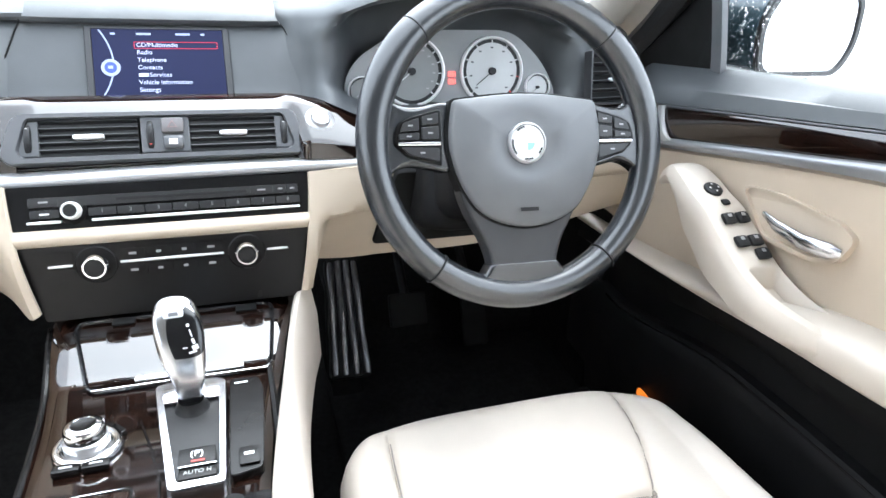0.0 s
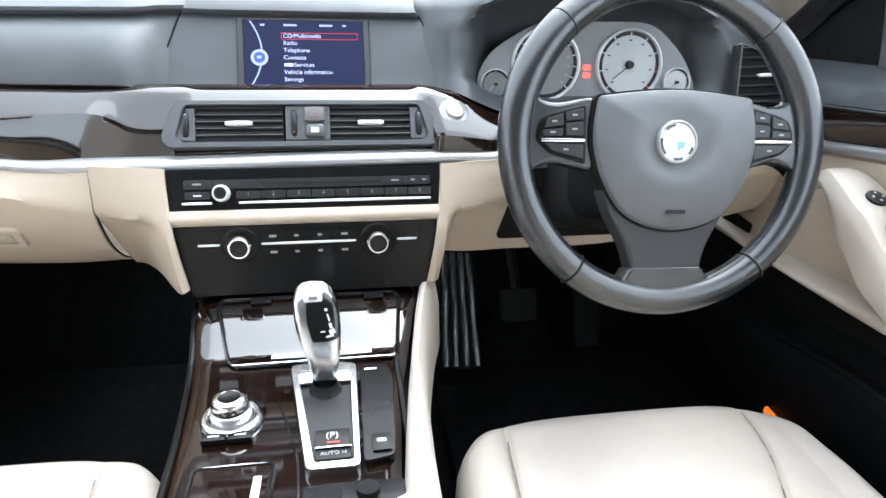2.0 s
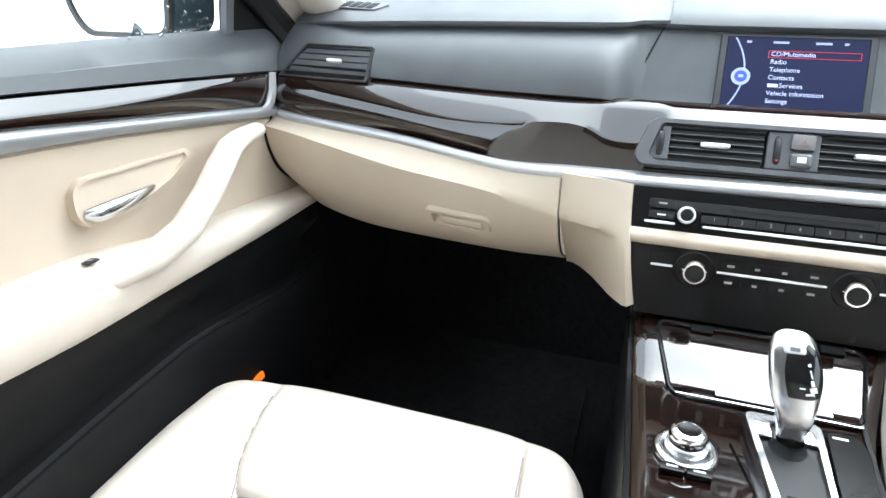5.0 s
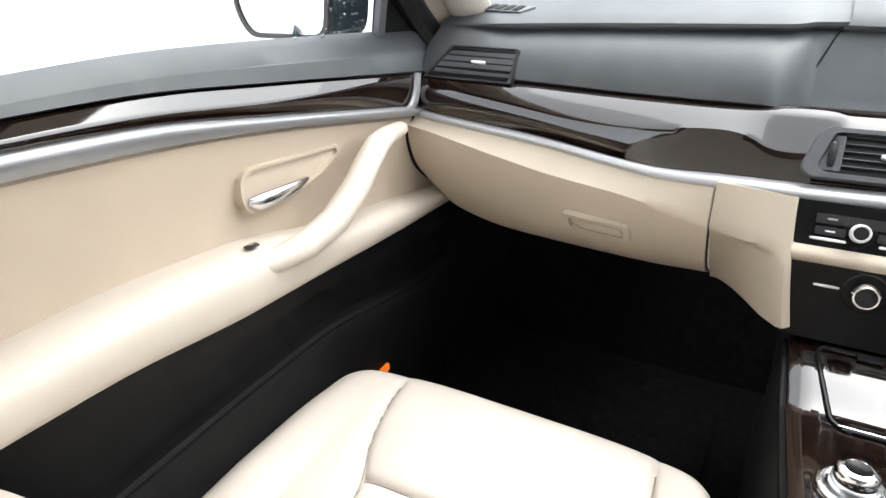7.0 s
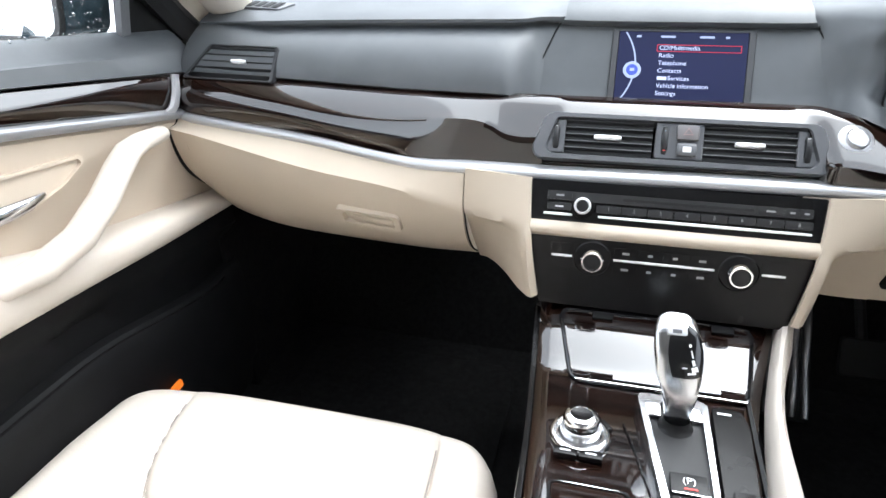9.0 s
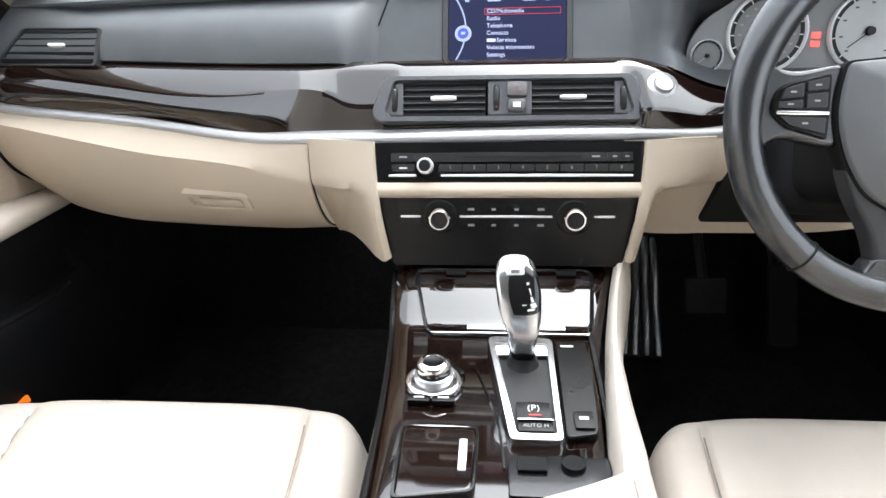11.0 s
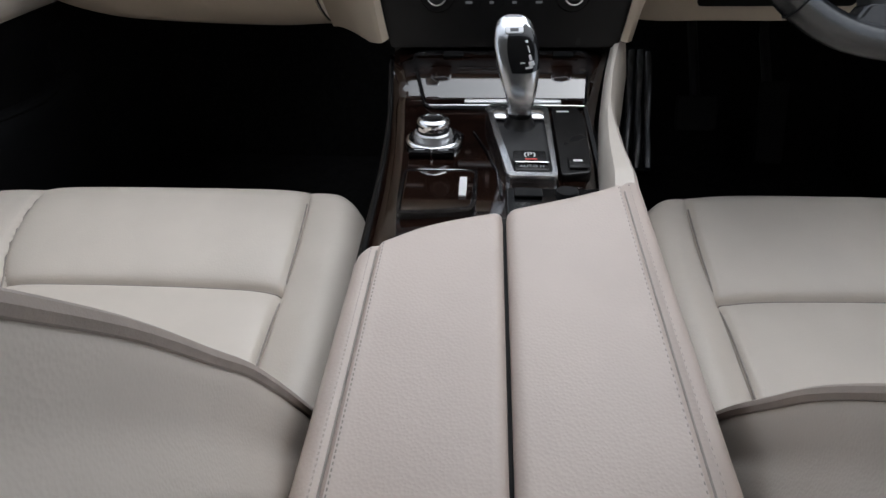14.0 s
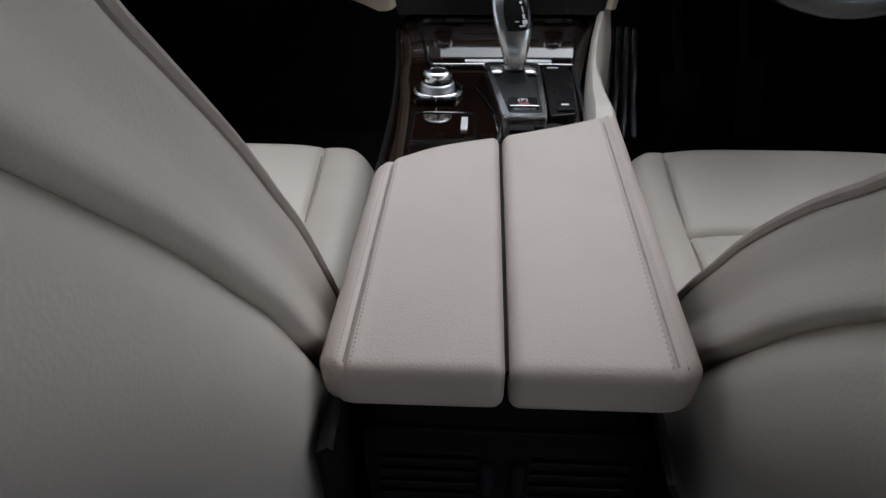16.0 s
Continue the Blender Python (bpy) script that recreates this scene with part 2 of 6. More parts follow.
def sweep(xs, section, thick=0.0, axis="x"):
    """A skin along x (or y): section(x) gives (y, z) or (x, z) pairs."""
    if axis == "x":
        return grid([[(x, y, z) for y, z in section(x)] for x in xs], thick)
    return grid([[(a, y, z) for a, z in section(y)] for y in xs], thick)


def steps(a, b, n):
    return [a + (b - a) * i / n for i in range(n + 1)]


def bez(p, q, r, n=8):
    return [tuple((1 - t) ** 2 * a + 2 * t * (1 - t) * b + t * t * c for a, b, c in zip(p, q, r)) for t in [i / n for i in range(n + 1)]]


def rounded(corners, r, n=5):
    """The outline of a polygon with rounded corners; r one radius or one a corner."""
    out, k = [], len(corners)
    for i, c in enumerate(corners):
        c = Vector(c)
        a, b = Vector(corners[i - 1]) - c, Vector(corners[(i + 1) % k]) - c
        ri = r[i] if isinstance(r, (list, tuple)) else r
        d = min(ri, a.length * 0.49, b.length * 0.49)
        p, q = c + a.normalized() * d, c + b.normalized() * d
        out += [tuple(v) for v in bez(p, c, q, n)]
    return out


def rrect(w, h, r, n=5):
    return rounded([(-w / 2, -h / 2), (w / 2, -h / 2), (w / 2, h / 2), (-w / 2, h / 2)], r, n)


def slab(outline, pl, depth, edge=0.0, back=0.0, bm=None, dome=0.0, n=3):
    """A plate of that outline on a Plane, depth proud of it, with a rounded front edge."""
    bm = bm or bmesh.new()
    c = Vector((sum(p[0] for p in outline) / len(outline), sum(p[1] for p in outline) / len(outline)))
    half = max((Vector(p) - c).length for p in outline)

    def ring(inset, w):
        pts = []
        for p in outline:
            d = Vector(p) - c
            k = max(0.0, 1 - inset / max(d.length, 1e-6))
            pts.append(pl(c.x + d.x * k, c.y + d.y * k, w))
        return pts

    rows = [ring(0, -back), ring(0, depth - edge)]
    if edge:
        rows += [ring(edge * (1 - math.cos(a)), depth - edge + edge * math.sin(a)) for a in [math.pi / 2 * i / n for i in range(1, n + 1)]]
        if not dome:
            rows.append(ring(edge + 0.0012, depth))
    if dome:
        rows += [ring(half * f, depth + dome * (1 - (1 - f) ** 2)) for f in (0.25, 0.5, 0.75)]
    vs = [[bm.verts.new(p) for p in row] for row in rows]
    for a, b in zip(vs, vs[1:]):
        for i in range(len(a)):
            bm.faces.new((a[i], a[(i + 1) % len(a)], b[(i + 1) % len(a)], b[i]))
    bm.faces.new(vs[-1])
    bm.faces.new(vs[0][::-1])
    return bm


def frame_ring(outer, inner, pl, depth, back=0.0, edge=0.0015):
    """A flat ring between two outlines of as many points."""
    rows = [[pl(*p, -back) for p in outer], [pl(*p, depth - edge) for p in outer],
            [pl(p[0] + (q[0] - p[0]) * 0.12, p[1] + (q[1] - p[1]) * 0.12, depth) for p, q in zip(outer, inner)],
            [pl(p[0] + (q[0] - p[0]) * 0.88, p[1] + (q[1] - p[1]) * 0.88, depth) for p, q in zip(outer, inner)],
            [pl(*p, depth - edge) for p in inner], [pl(*p, -back) for p in inner]]
    rows.append(rows[0])
    bm = grid(rows, closed=True)
    bmesh.ops.remove_doubles(bm, verts=bm.verts, dist=1e-6)
    return bm


def lathe(profile, pl, n=36, bm=None):
    """Turns (radius, height) pairs round the w axis of a Plane."""
    rows = [[pl(r * math.cos(2 * math.pi * i / n), r * math.sin(2 * math.pi * i / n), w) for i in range(n)] for r, w in profile]
    bm = grid(rows, closed=True, bm=bm)
    bmesh.ops.remove_doubles(bm, verts=bm.verts, dist=1e-6)
    return bm


def tube(path, radius, n=12, closed=False, bm=None, flat=1.0, up=(0, 0, 1)):
    """A round bar along a path; radius a number or one a point; flat squashes it across up."""
    path = [Vector(p) for p in path]
    rows = []
    k = len(path)
    for i, p in enumerate(path):
        a = path[i - 1] if i or closed else p
        b = path[(i + 1) % k] if i < k - 1 or closed else p
        d = (b - a).normalized()
        s = d.cross(Vector(up)).normalized()
        t = s.cross(d)
        r = radius[i] if isinstance(radius, (list, tuple)) else radius
        rows.append([p + s * (r * math.cos(2 * math.pi * j / n)) + t * (r * flat * math.sin(2 * math.pi * j / n)) for j in range(n)])
    if closed:
        rows.append(rows[0])
    bm = grid(rows, closed=True, bm=bm)
    if closed:
        bmesh.ops.remove_doubles(bm, verts=bm.verts, dist=1e-6)
    else:
        bmesh.ops.holes_fill(bm, edges=[e for e in bm.edges if e.is_boundary])
    return bm


def rbox(size, r, seg, shape=None, bm=None):
    """A rounded box about the origin, in seg pieces each way; shape(p) then bends each of its points."""
    bm = bm or bmesh.new()
    h = [s / 2 for s in size]
    made = {}

    def vert(p):
        key = tuple(round(c, 6) for c in p)
        if key not in made:
            v = Vector(p)
            core = Vector([max(-(h[i] - r), min(h[i] - r, v[i])) for i in range(3)])
            d = v - core
            q = core + d.normalized() * r if d.length > 1e-9 else v
            made[key] = bm.verts.new(shape(q) if shape else q)
        return made[key]

    for ax in range(3):
        a, b = (ax + 1) % 3, (ax + 2) % 3
        for s in (-1, 1):
            for i in range(seg[a]):
                for j in range(seg[b]):
                    quad = []
                    for di, dj in ((0, 0), (1, 0), (1, 1), (0, 1)):
                        p = [0, 0, 0]
                        p[ax] = s * h[ax]
                        p[a] = -h[a] + 2 * h[a] * (i + di) / seg[a]
                        p[b] = -h[b] + 2 * h[b] * (j + dj) / seg[b]
                        quad.append(vert(p))
                    if len(set(quad)) == 4:
                        bm.faces.new(quad if s > 0 else quad[::-1])
    return bm


def box_on(pl, u, v, w, r=0.001, at=(0, 0, 0), seg=(3, 3, 3)):
    """A rounded box of size u, v, w on a Plane, standing at at."""
    return rbox((u, v, w), min(r, u / 2.01, v / 2.01, w / 2.01), seg, lambda p: pl(at[0] + p.x, at[1] + p.y, at[2] + w / 2 + p.z))


def words(name, text, pl, height, mat, parent, align="LEFT", label=""):
    """Letters of the built-in font as a flat mesh on a Plane."""
    cu = bpy.data.curves.new(name, "FONT")
    cu.body, cu.size, cu.align_x, cu.align_y, cu.extrude = text, height, align, "CENTER", 0.0001
    tmp = bpy.data.objects.new(name, cu)
    me = bpy.data.meshes.new_from_object(tmp)
    bpy.data.objects.remove(tmp)
    bpy.data.curves.remove(cu)
    rot = Matrix((pl.u, pl.v, pl.w)).transposed().to_4x4()
    me.transform(Matrix.Translation(pl.o) @ rot)
    me.materials.clear()
    me.materials.append(mat)
    ob = new(name, me)
    ob.parent = parent
    if parent.type == "EMPTY":
        ob.matrix_parent_inverse = Matrix.Translation(parent.location).inverted()
    if label:
        ob["label"] = label
    return ob


def bar(name, pl, u, v, w, h, mat, parent, proud=0.0006, r=0.0004):
    return part(name, box_on(pl, w, h, proud, r, (u, v, 0), (1, 1, 1)), mat, parent)


# ---- shell of the car ----
WS_FOOT, WS_TOP = (1.74, 0.87), (0.66, 1.22)


def ground():
    bm = grid([[(-400, -400, -0.38), (400, -400, -0.38)], [(-400, 400, -0.38), (400, 400, -0.38)]])
    tagged(part("ground", bm, ASPHALT), "wet pale concrete forecourt outside the car", "ground", kind="structure")


def shell():
    body = thing("car_body", (0, 0.3, -0.05), "enclosing black car body with pale roof lining and pillars", "car body", kind="structure")
    # roof lining
    def roof(y):
        return [(x, 1.255 - 0.10 * abs(x / 0.6) ** 3 - 0.05 * ((y + 0.1) / 0.95) ** 2) for x in steps(-0.6, 0.6, 16)]
    part("roof_lining", sweep(steps(-1.15, 0.66, 12), roof, 0.02, "y"), LINER, body, "pale fabric roof lining")
    # windscreen and its pillars
    def wide(t):
        return 0.735 - 0.14 * t

    def screen_at(x, t):
        k = (x / wide(t)) ** 2
        y = WS_FOOT[0] + (WS_TOP[0] - WS_FOOT[0]) * t - 0.42 * (1 - t) * k - 0.03 * t * k
        z = WS_FOOT[1] + (WS_TOP[1] - WS_FOOT[1]) * t + 0.05 * math.sin(math.pi * t) - 0.075 * (1 - t) * k - 0.03 * t * k
        return (x, y, z)
    ws = part("windscreen", grid([[screen_at(x, t) for x in steps(-wide(t), wide(t), 14)] for t in steps(0, 1, 10)]), GLASS, body)
    ws.visible_shadow = False
    for s in (-1, 1):
        path = [screen_at(s * wide(t), t) for t in steps(-0.12, 1, 10)]
        part("windscreen_pillar", tube([(x - s * 0.012, y - 0.01, z - 0.01) for x, y, z in path], 0.040, 12, flat=0.7), PILLAR, body, "pale windscreen pillar trim")
        # trim between the pillar and the door's window frame
        edge = [(0.735, 0.788, 1.29), (0.80, 0.778, 1.21), (0.88, 0.761, 1.12), (0.99, 0.723, 0.98), (1.09, 0.663, 0.82), (1.165, 0.615, 0.66)]
        rows = []
        for x, y, z in path[:-1]:
            far = (s * sp(z, [(a, b) for a, b, c in edge]), sp(z, [(a, c) for a, b, c in edge]), z)
            rows.append([(x + (far[0] - x) * u + s * 0.008 * math.sin(math.pi * u), y + (far[1] - y) * u, z) for u in steps(0, 1, 5)])
        part("pillar_trim", grid(rows, 0.008), PILLAR, body, "pale trim between windscreen pillar and door")
        # the driver's side rear has no wall or pane, to let light in
        if s < 0:
            part("unseen_side_pane", grid([[(s * 0.79, y, 0.84), (s * 0.60, y, 1.17)] for y in (-1.15, -0.5, 0.0)]), GLASS, body)
        part("kick_panel", grid([[(s * 0.775, y, z) for z in (0.04, 0.3, 0.46)] for y in (1.17, 1.3, 1.5, 1.68)], 0.02), CARPET, body)
        # middle pillar and unseen rear side wall, black to cut bounced light
        part("middle_pillar", tube([(s * 0.79, 0.06, 0.30), (s * 0.77, 0.06, 0.84), (s * 0.60, 0.02, 1.20)], [0.06, 0.05, 0.045], 12, flat=0.6), BLACK, body)
        if s < 0:
            part("unseen_side_wall", grid([[(s * 0.80, y, z) for z in (0.0, 0.4, 0.84)] for y in (-1.2, -0.6, 0.0)], 0.03), BLACK, body)
        part("roof_rail", tube([(s * 0.60, y, 1.165 - 0.045 * ((y + 0.1) / 0.95) ** 2) for y in steps(-1.15, 0.66, 10)], 0.03, 10), LINER, body)
    part("rear_wall", grid([[(x, -1.2, z) for z in (0.0, 0.4, 0.92)] for x in (-0.8, 0, 0.8)], 0.03), LINER, body)
    # out of view; its tint dims the light from the rear
    part("unseen_rear_pane", grid([[(x, -1.2, 0.92), (x * 0.8, -0.95, 1.19)] for x in (-0.78, 0, 0.78)]), TINT, body)
    part("front_bulkhead", grid([[(x, y, z) for y, z in ((1.72, 0.9), (1.66, 0.6), (1.60, 0.30), (1.42, 0.03))] for x in steps(-0.84, 0.84, 6)], 0.02), CARPET, body, "black carpeted bulkhead")
    # floor carpet
    def floor(x):
        return [(y, 0.045 + 0.004 * math.sin(9 * y + 5 * x)) for y in steps(-1.2, 1.46, 30)]
    tagged(part("floor", sweep(steps(-0.84, 0.84, 16), floor, 0.02), CARPET), "black carpeted car floor", "floor", kind="structure")
    for s in (-1, 1):
        pl = Plane((s * 0.45, 1.02, 0.052), (1, 0, 0), (0, 1, 0))
        tagged(part("floor_mat", slab(rrect(0.46, 0.62, 0.06), pl, 0.008, 0.004), CARPET), "black carpet mat on the car floor", "floor mat", "floor mats")


# ---- doors ----
def door(s, dz):
    """A front door: s -1 the passenger's, 1 the driver's."""
    side = "passenger" if s < 0 else "driver"
    d = thing("car_door", (s * 0.78, 0.6, 0.05), f"closed cream {side} door with dark wood trim and black sill", "car door", "front doors")
    zs = lambda y: dz + sp(y, [(-0.1, 0.875), (0.3, 0.872), (0.64, 0.855), (0.83, 0.832), (1.19, 0.778)])
    zw = lambda y: dz + sp(y, [(-0.1, 0.862), (0.3, 0.855), (0.62, 0.826), (0.812, 0.790), (1.143, 0.722)])
    zb = lambda y: dz + sp(y, [(-0.1, 0.845), (0.3, 0.838), (0.611, 0.801), (0.80, 0.757), (1.122, 0.675)])
    zc = lambda y: dz + sp(y, [(-0.1, 0.825), (0.3, 0.818), (0.602, 0.780), (0.794, 0.742), (1.12, 0.660)])
    za = lambda y: dz + sp(y, [(0.0, 0.670), (0.5, 0.655), (0.69, 0.628), (0.76, 0.612), (0.84, 0.585), (1.14, 0.515)])
    zd = lambda y: dz + sp(y, [(0.0, 0.640), (0.494, 0.593), (0.685, 0.556), (0.891, 0.523), (1.147, 0.483)])
    if s > 0:
        za = lambda y: dz + sp(y, [(0.0, 0.650), (0.5, 0.625), (0.685, 0.594), (0.76, 0.572), (0.84, 0.542), (0.909, 0.523), (1.0, 0.503), (1.111, 0.484), (1.147, 0.480)])
        zd = lambda y: dz + sp(y, [(0.0, 0.620), (0.494, 0.575), (0.588, 0.558), (0.703, 0.541), (0.85, 0.516), (1.061, 0.487), (1.147, 0.474)])
    ledge = lambda y: sp(y, [(0.0, 0.690), (0.60, 0.692), (0.80, 0.700), (1.0, 0.705), (1.15, 0.715)])
    ys = steps(-0.05, 1.19 if s < 0 else 1.25, 46)
    X = lambda pts: [(s * a, z) for a, z in pts]
    part("door_sill", sweep(steps(-0.05, 1.20, 40), lambda y: X([(0.80, zs(y) - 0.03), (0.798, zs(y)), (0.788, zs(y) + 0.004), (0.772, zs(y) - 0.004), (0.757, zs(y) - 0.022), (0.748, (zs(y) + zw(y)) / 2), (0.742, zw(y) + 0.004), (0.752, zw(y) + 0.001)]), 0.004, "y"), DASH, d, "dark grey soft door sill")
    # its upper facet lies back and runs out towards the front

    def strip(y):
        k, top, low = sp(y, [(-0.05, 0.62), (0.5, 0.60), (0.80, 0.52), (0.93, 0.34), (1.02, 0.15), (1.118, 0.05)] if s < 0 else [(-0.05, 0.5), (0.5, 0.40), (0.70, 0.25), (0.85, 0.09), (1.118, 0.04)]), zw(y), zb(y)
        crease = top - 0.001 + (low - top) * k
        lean = 0.7345 + 0.019 * k
        return X([(0.752, top)] + [(lean + (0.7345 - lean) * t, top - 0.001 + (crease - top + 0.001) * t) for t in steps(0, 1, 4)] + [(0.7345 + 0.005 * t * t, crease - 0.0008 + (low - 0.004 - crease) * t) for t in steps(0, 1, 6)])
    part("wood_strip", sweep(steps(-0.05, 1.118 if s < 0 else 1.082, 60), strip, 0.003, "y"), WOOD, d, "glossy dark walnut strip")
    part("metal_strip", sweep(ys, lambda y: X([(0.745, zb(y))] + bez((0.735, zb(y)), (0.722, zb(y) - 0.004), (0.733, zc(y)), 6) + [(0.748, zc(y))]), 0.003, "y"), DOOR_METAL, d, "satin grey metal strip")
    if s > 0:
        part("strip_edge", tube([(s * 0.742, y, zw(y) + 0.001) for y in steps(-0.05, 1.088, 30)], 0.0016, 8), GREY, d)
    ye = 1.120 if s < 0 else 1.080
    pl0 = [(s * 0.733, y, z) for y, z in ((ye - 0.034, zb(ye - 0.034) - 0.004), (ye - 0.020, zb(ye - 0.02) - 0.001), (ye - 0.010, zb(ye - 0.01) + 0.008), (ye, (zb(ye) + zw(ye)) / 2), (ye + 0.008, zw(ye) + 0.001))]
    part("strip_end", tube(pl0, [0.003, 0.0055, 0.0065, 0.0065, 0.0055], 8, flat=1.3), SILVER, d)

    def panel(y):
        top, arm = zc(y), za(y)
        return X([(0.748, top), (0.742, top - 0.006), (0.744, top - 0.02), (0.752, top * 0.6 + arm * 0.4), (0.758, top * 0.3 + arm * 0.7), (0.760, arm + 0.004), (0.760, arm - 0.02)])
    part("door_panel", sweep(ys, panel, 0.004, "y"), TAN, d, "tan cream vinyl door panel")

    def arm(y):
        a, l, b = za(y), ledge(y), zd(y)
        return X([(0.765, a)] + bez((0.755, a), (l - 0.002, a + 0.006), (l, a * 0.55 + b * 0.45), 8) + bez((l, a * 0.5 + b * 0.5), (l + 0.002, b), (l + 0.02, b - 0.004), 5))
    part("armrest", sweep(ys, arm, 0.004, "y"), CREAM, d, "padded cream armrest")

    def low(y):
        b, l = zd(y) - 0.003, ledge(y)
        pocket = sp(y, [(0.0, 0.425), (0.8, 0.408), (1.08, 0.345), (1.16, 0.345)]) + dz
        return X([(l + 0.022, b), (0.735, b - 0.03), (0.768, pocket + 0.06), (0.770, pocket + 0.01), (0.752, pocket + 0.008), (0.746, pocket), (0.746, pocket - 0.02), (0.752, 0.16), (0.77, 0.06)])
    part("door_pocket", sweep(ys, low, 0.004, "y"), MATBLACK, d, "black lower door with storage pocket")
    part("pocket_rim", tube([(s * 0.7465, y, z + 0.004) for y in ys if y < 1.15 for z in [low(y)[5][1]]], 0.0028, 8), SATIN, d, "dark rounded rim of the pocket")
    # door skin outside
    part("outer_skin", sweep(steps(-0.05, 1.40, 12), lambda y: X([(0.80, zs(min(y, 1.2)) - 0.02), (0.83, 0.70), (0.85, 0.45), (0.84, 0.05), (0.80, 0.0)]), 0.004, "y"), PAINT, d, "black painted outer skin")
    # release handle in its recess
    hy, hz, slope = (0.817, 0.650, -0.17) if s < 0 else (0.790, 0.626, -0.06)
    turn = 1 if Vector((0, 1, 0)).cross(Vector((0, 0, 1))).x * s < 0 else -1
    lp = Plane((s * 0.7495, hy, hz), (0, turn, turn * slope), (0, 0, 1))
    flip = 1 if lp.u.y > 0 else -1

    def outline(pts, r):
        o = [(flip * a, b) for a, b in pts]
        return rounded(o if flip > 0 else o[::-1], r)
    if s < 0:
        shape_o = [(-0.071, -0.0131), (-0.009, -0.0105), (0.067, 0.0134), (0.103, 0.0375), (0.099, 0.0468), (-0.072, 0.0458), (-0.085, 0.0337), (-0.085, 0.0056)]
        bow = ((-0.075, 0.004, 0.006), (-0.062, 0.003, 0.012), (-0.030, 0.006, 0.016), (0.005, 0.008, 0.013), (0.033, 0.0105, 0.005))
    else:
        shape_o = [(-0.064, -0.0150), (-0.030, -0.0290), (0.054, -0.0330), (0.104, 0.0230), (0.090, 0.0300), (0.032, 0.0370), (-0.053, 0.0330), (-0.078, 0.0200)]
        bow = ((-0.066, -0.001, 0.006), (-0.055, -0.002, 0.012), (-0.020, -0.005, 0.016), (0.025, -0.002, 0.013), (0.057, 0.002, 0.005))
    outer = outline(shape_o, 0.010)
    inner = outline([(a * 0.94, 0.016 + (b - 0.016) * 0.84) for a, b in shape_o], 0.009)
    part("handle_surround", frame_ring(outer, inner, lp, 0.0062, 0.010, 0.0055), TAN, d)
    part("handle_recess", slab(inner, lp, 0.0008), TAN, d)
    hp = [lp(flip * a, b, w) for a, b, w in bow]
    part("release_handle", tube(hp, [0.005, 0.0105, 0.0100, 0.0080, 0.0035], 12, flat=0.6, up=(s, 0, 0)), BRUSHED, d, "chrome inner door handle")
    # grip
    if s < 0:
        path = [(0.724, 0.690, 0.608), (0.710, 0.725, 0.600), (0.697, 0.775, 0.601), (0.690, 0.830, 0.612), (0.689, 0.880, 0.637), (0.692, 0.922, 0.662), (0.699, 0.955, 0.673), (0.709, 0.990, 0.671), (0.722, 1.030, 0.663), (0.740, 1.070, 0.653)]
        rad = [0.012, 0.018, 0.0215, 0.0215, 0.0205, 0.0195, 0.0185, 0.0170, 0.0160, 0.0150]
        part("grip", tube([(s * a, y, z + dz) for a, y, z in path], rad, 16, flat=0.8), CREAM, d, "cream leather pull grip")
        wp = Plane((s * 0.722, 0.715, za(0.715) + 0.002), (1, 0, 0), (0, 1, -0.15))
        part("window_switch", box_on(wp, 0.010, 0.018, 0.003, 0.0015), BLACK, d, "black window switch")
        part("switch_key", box_on(wp, 0.005, 0.009, 0.002, 0.001, (0, 0, 0.003)), CHROME, d)
    else:
        # a broad grip that bears the switches and runs down into the armrest, with a finger pocket behind them
        crest = [(0.60, 0.586), (0.66, 0.588), (0.70, 0.591), (0.75, 0.597), (0.79, 0.609), (0.82, 0.625), (0.854, 0.644), (0.878, 0.658), (0.906, 0.666), (0.94, 0.677), (0.975, 0.680), (1.0, 0.672), (1.03, 0.650)]

        def pod(y):
            top = dz + sp(y, crest)
            w = sp(y, [(0.60, 0.016), (0.66, 0.026), (0.74, 0.035), (0.86, 0.037), (0.96, 0.032), (1.03, 0.018)])
            c = sp(y, [(0.60, 0.735), (0.66, 0.724), (0.74, 0.709), (0.86, 0.704), (0.95, 0.708), (1.03, 0.732)])
            low = top - sp(y, [(0.60, 0.03), (0.70, 0.04), (0.80, 0.058), (0.85, 0.070), (0.90, 0.060), (0.95, 0.036), (1.03, 0.024)])
            hollow = lambda k: 0.026 * max(0.0, min(1.0, (y - 0.688) / 0.020)) * max(0.0, min(1.0, (0.792 - y) / 0.006)) * max(0.0, min(1.0, (k + 0.42) / 0.12)) * max(0.0, min(1.0, (0.90 - k) / 0.10))
            across = [(k, 0.004 * abs(k) ** 3) for k in (0.96, 0.88, 0.78, 0.6, 0.4, 0.2, 0.0, -0.2, -0.3, -0.36, -0.44, -0.55, -0.68, -0.80)]
            skin = [(c + w * k, top - d - hollow(k)) for k, d in across] + [(c - w * 0.92, top - 0.009), (c - w * 0.99, top - 0.018), (c - w, top - 0.028 * min(1, (top - low) / 0.045)), (c - w * 0.85, low + 0.004), (c - w * 0.6, low)]
            return [(s * (c + w), low), (s * (c + w), top - 0.012)] + [(s * a, z) for a, z in skin]
        rows = [[(a, y, z) for a, z in pod(y)] for y in steps(0.60, 1.03, 110)]
        bm = grid(rows, closed=True)
        bmesh.ops.holes_fill(bm, edges=[e for e in bm.edges if e.is_boundary])
        part("grip", bm, CREAM, d, "broad cream grip with switches and finger pocket")
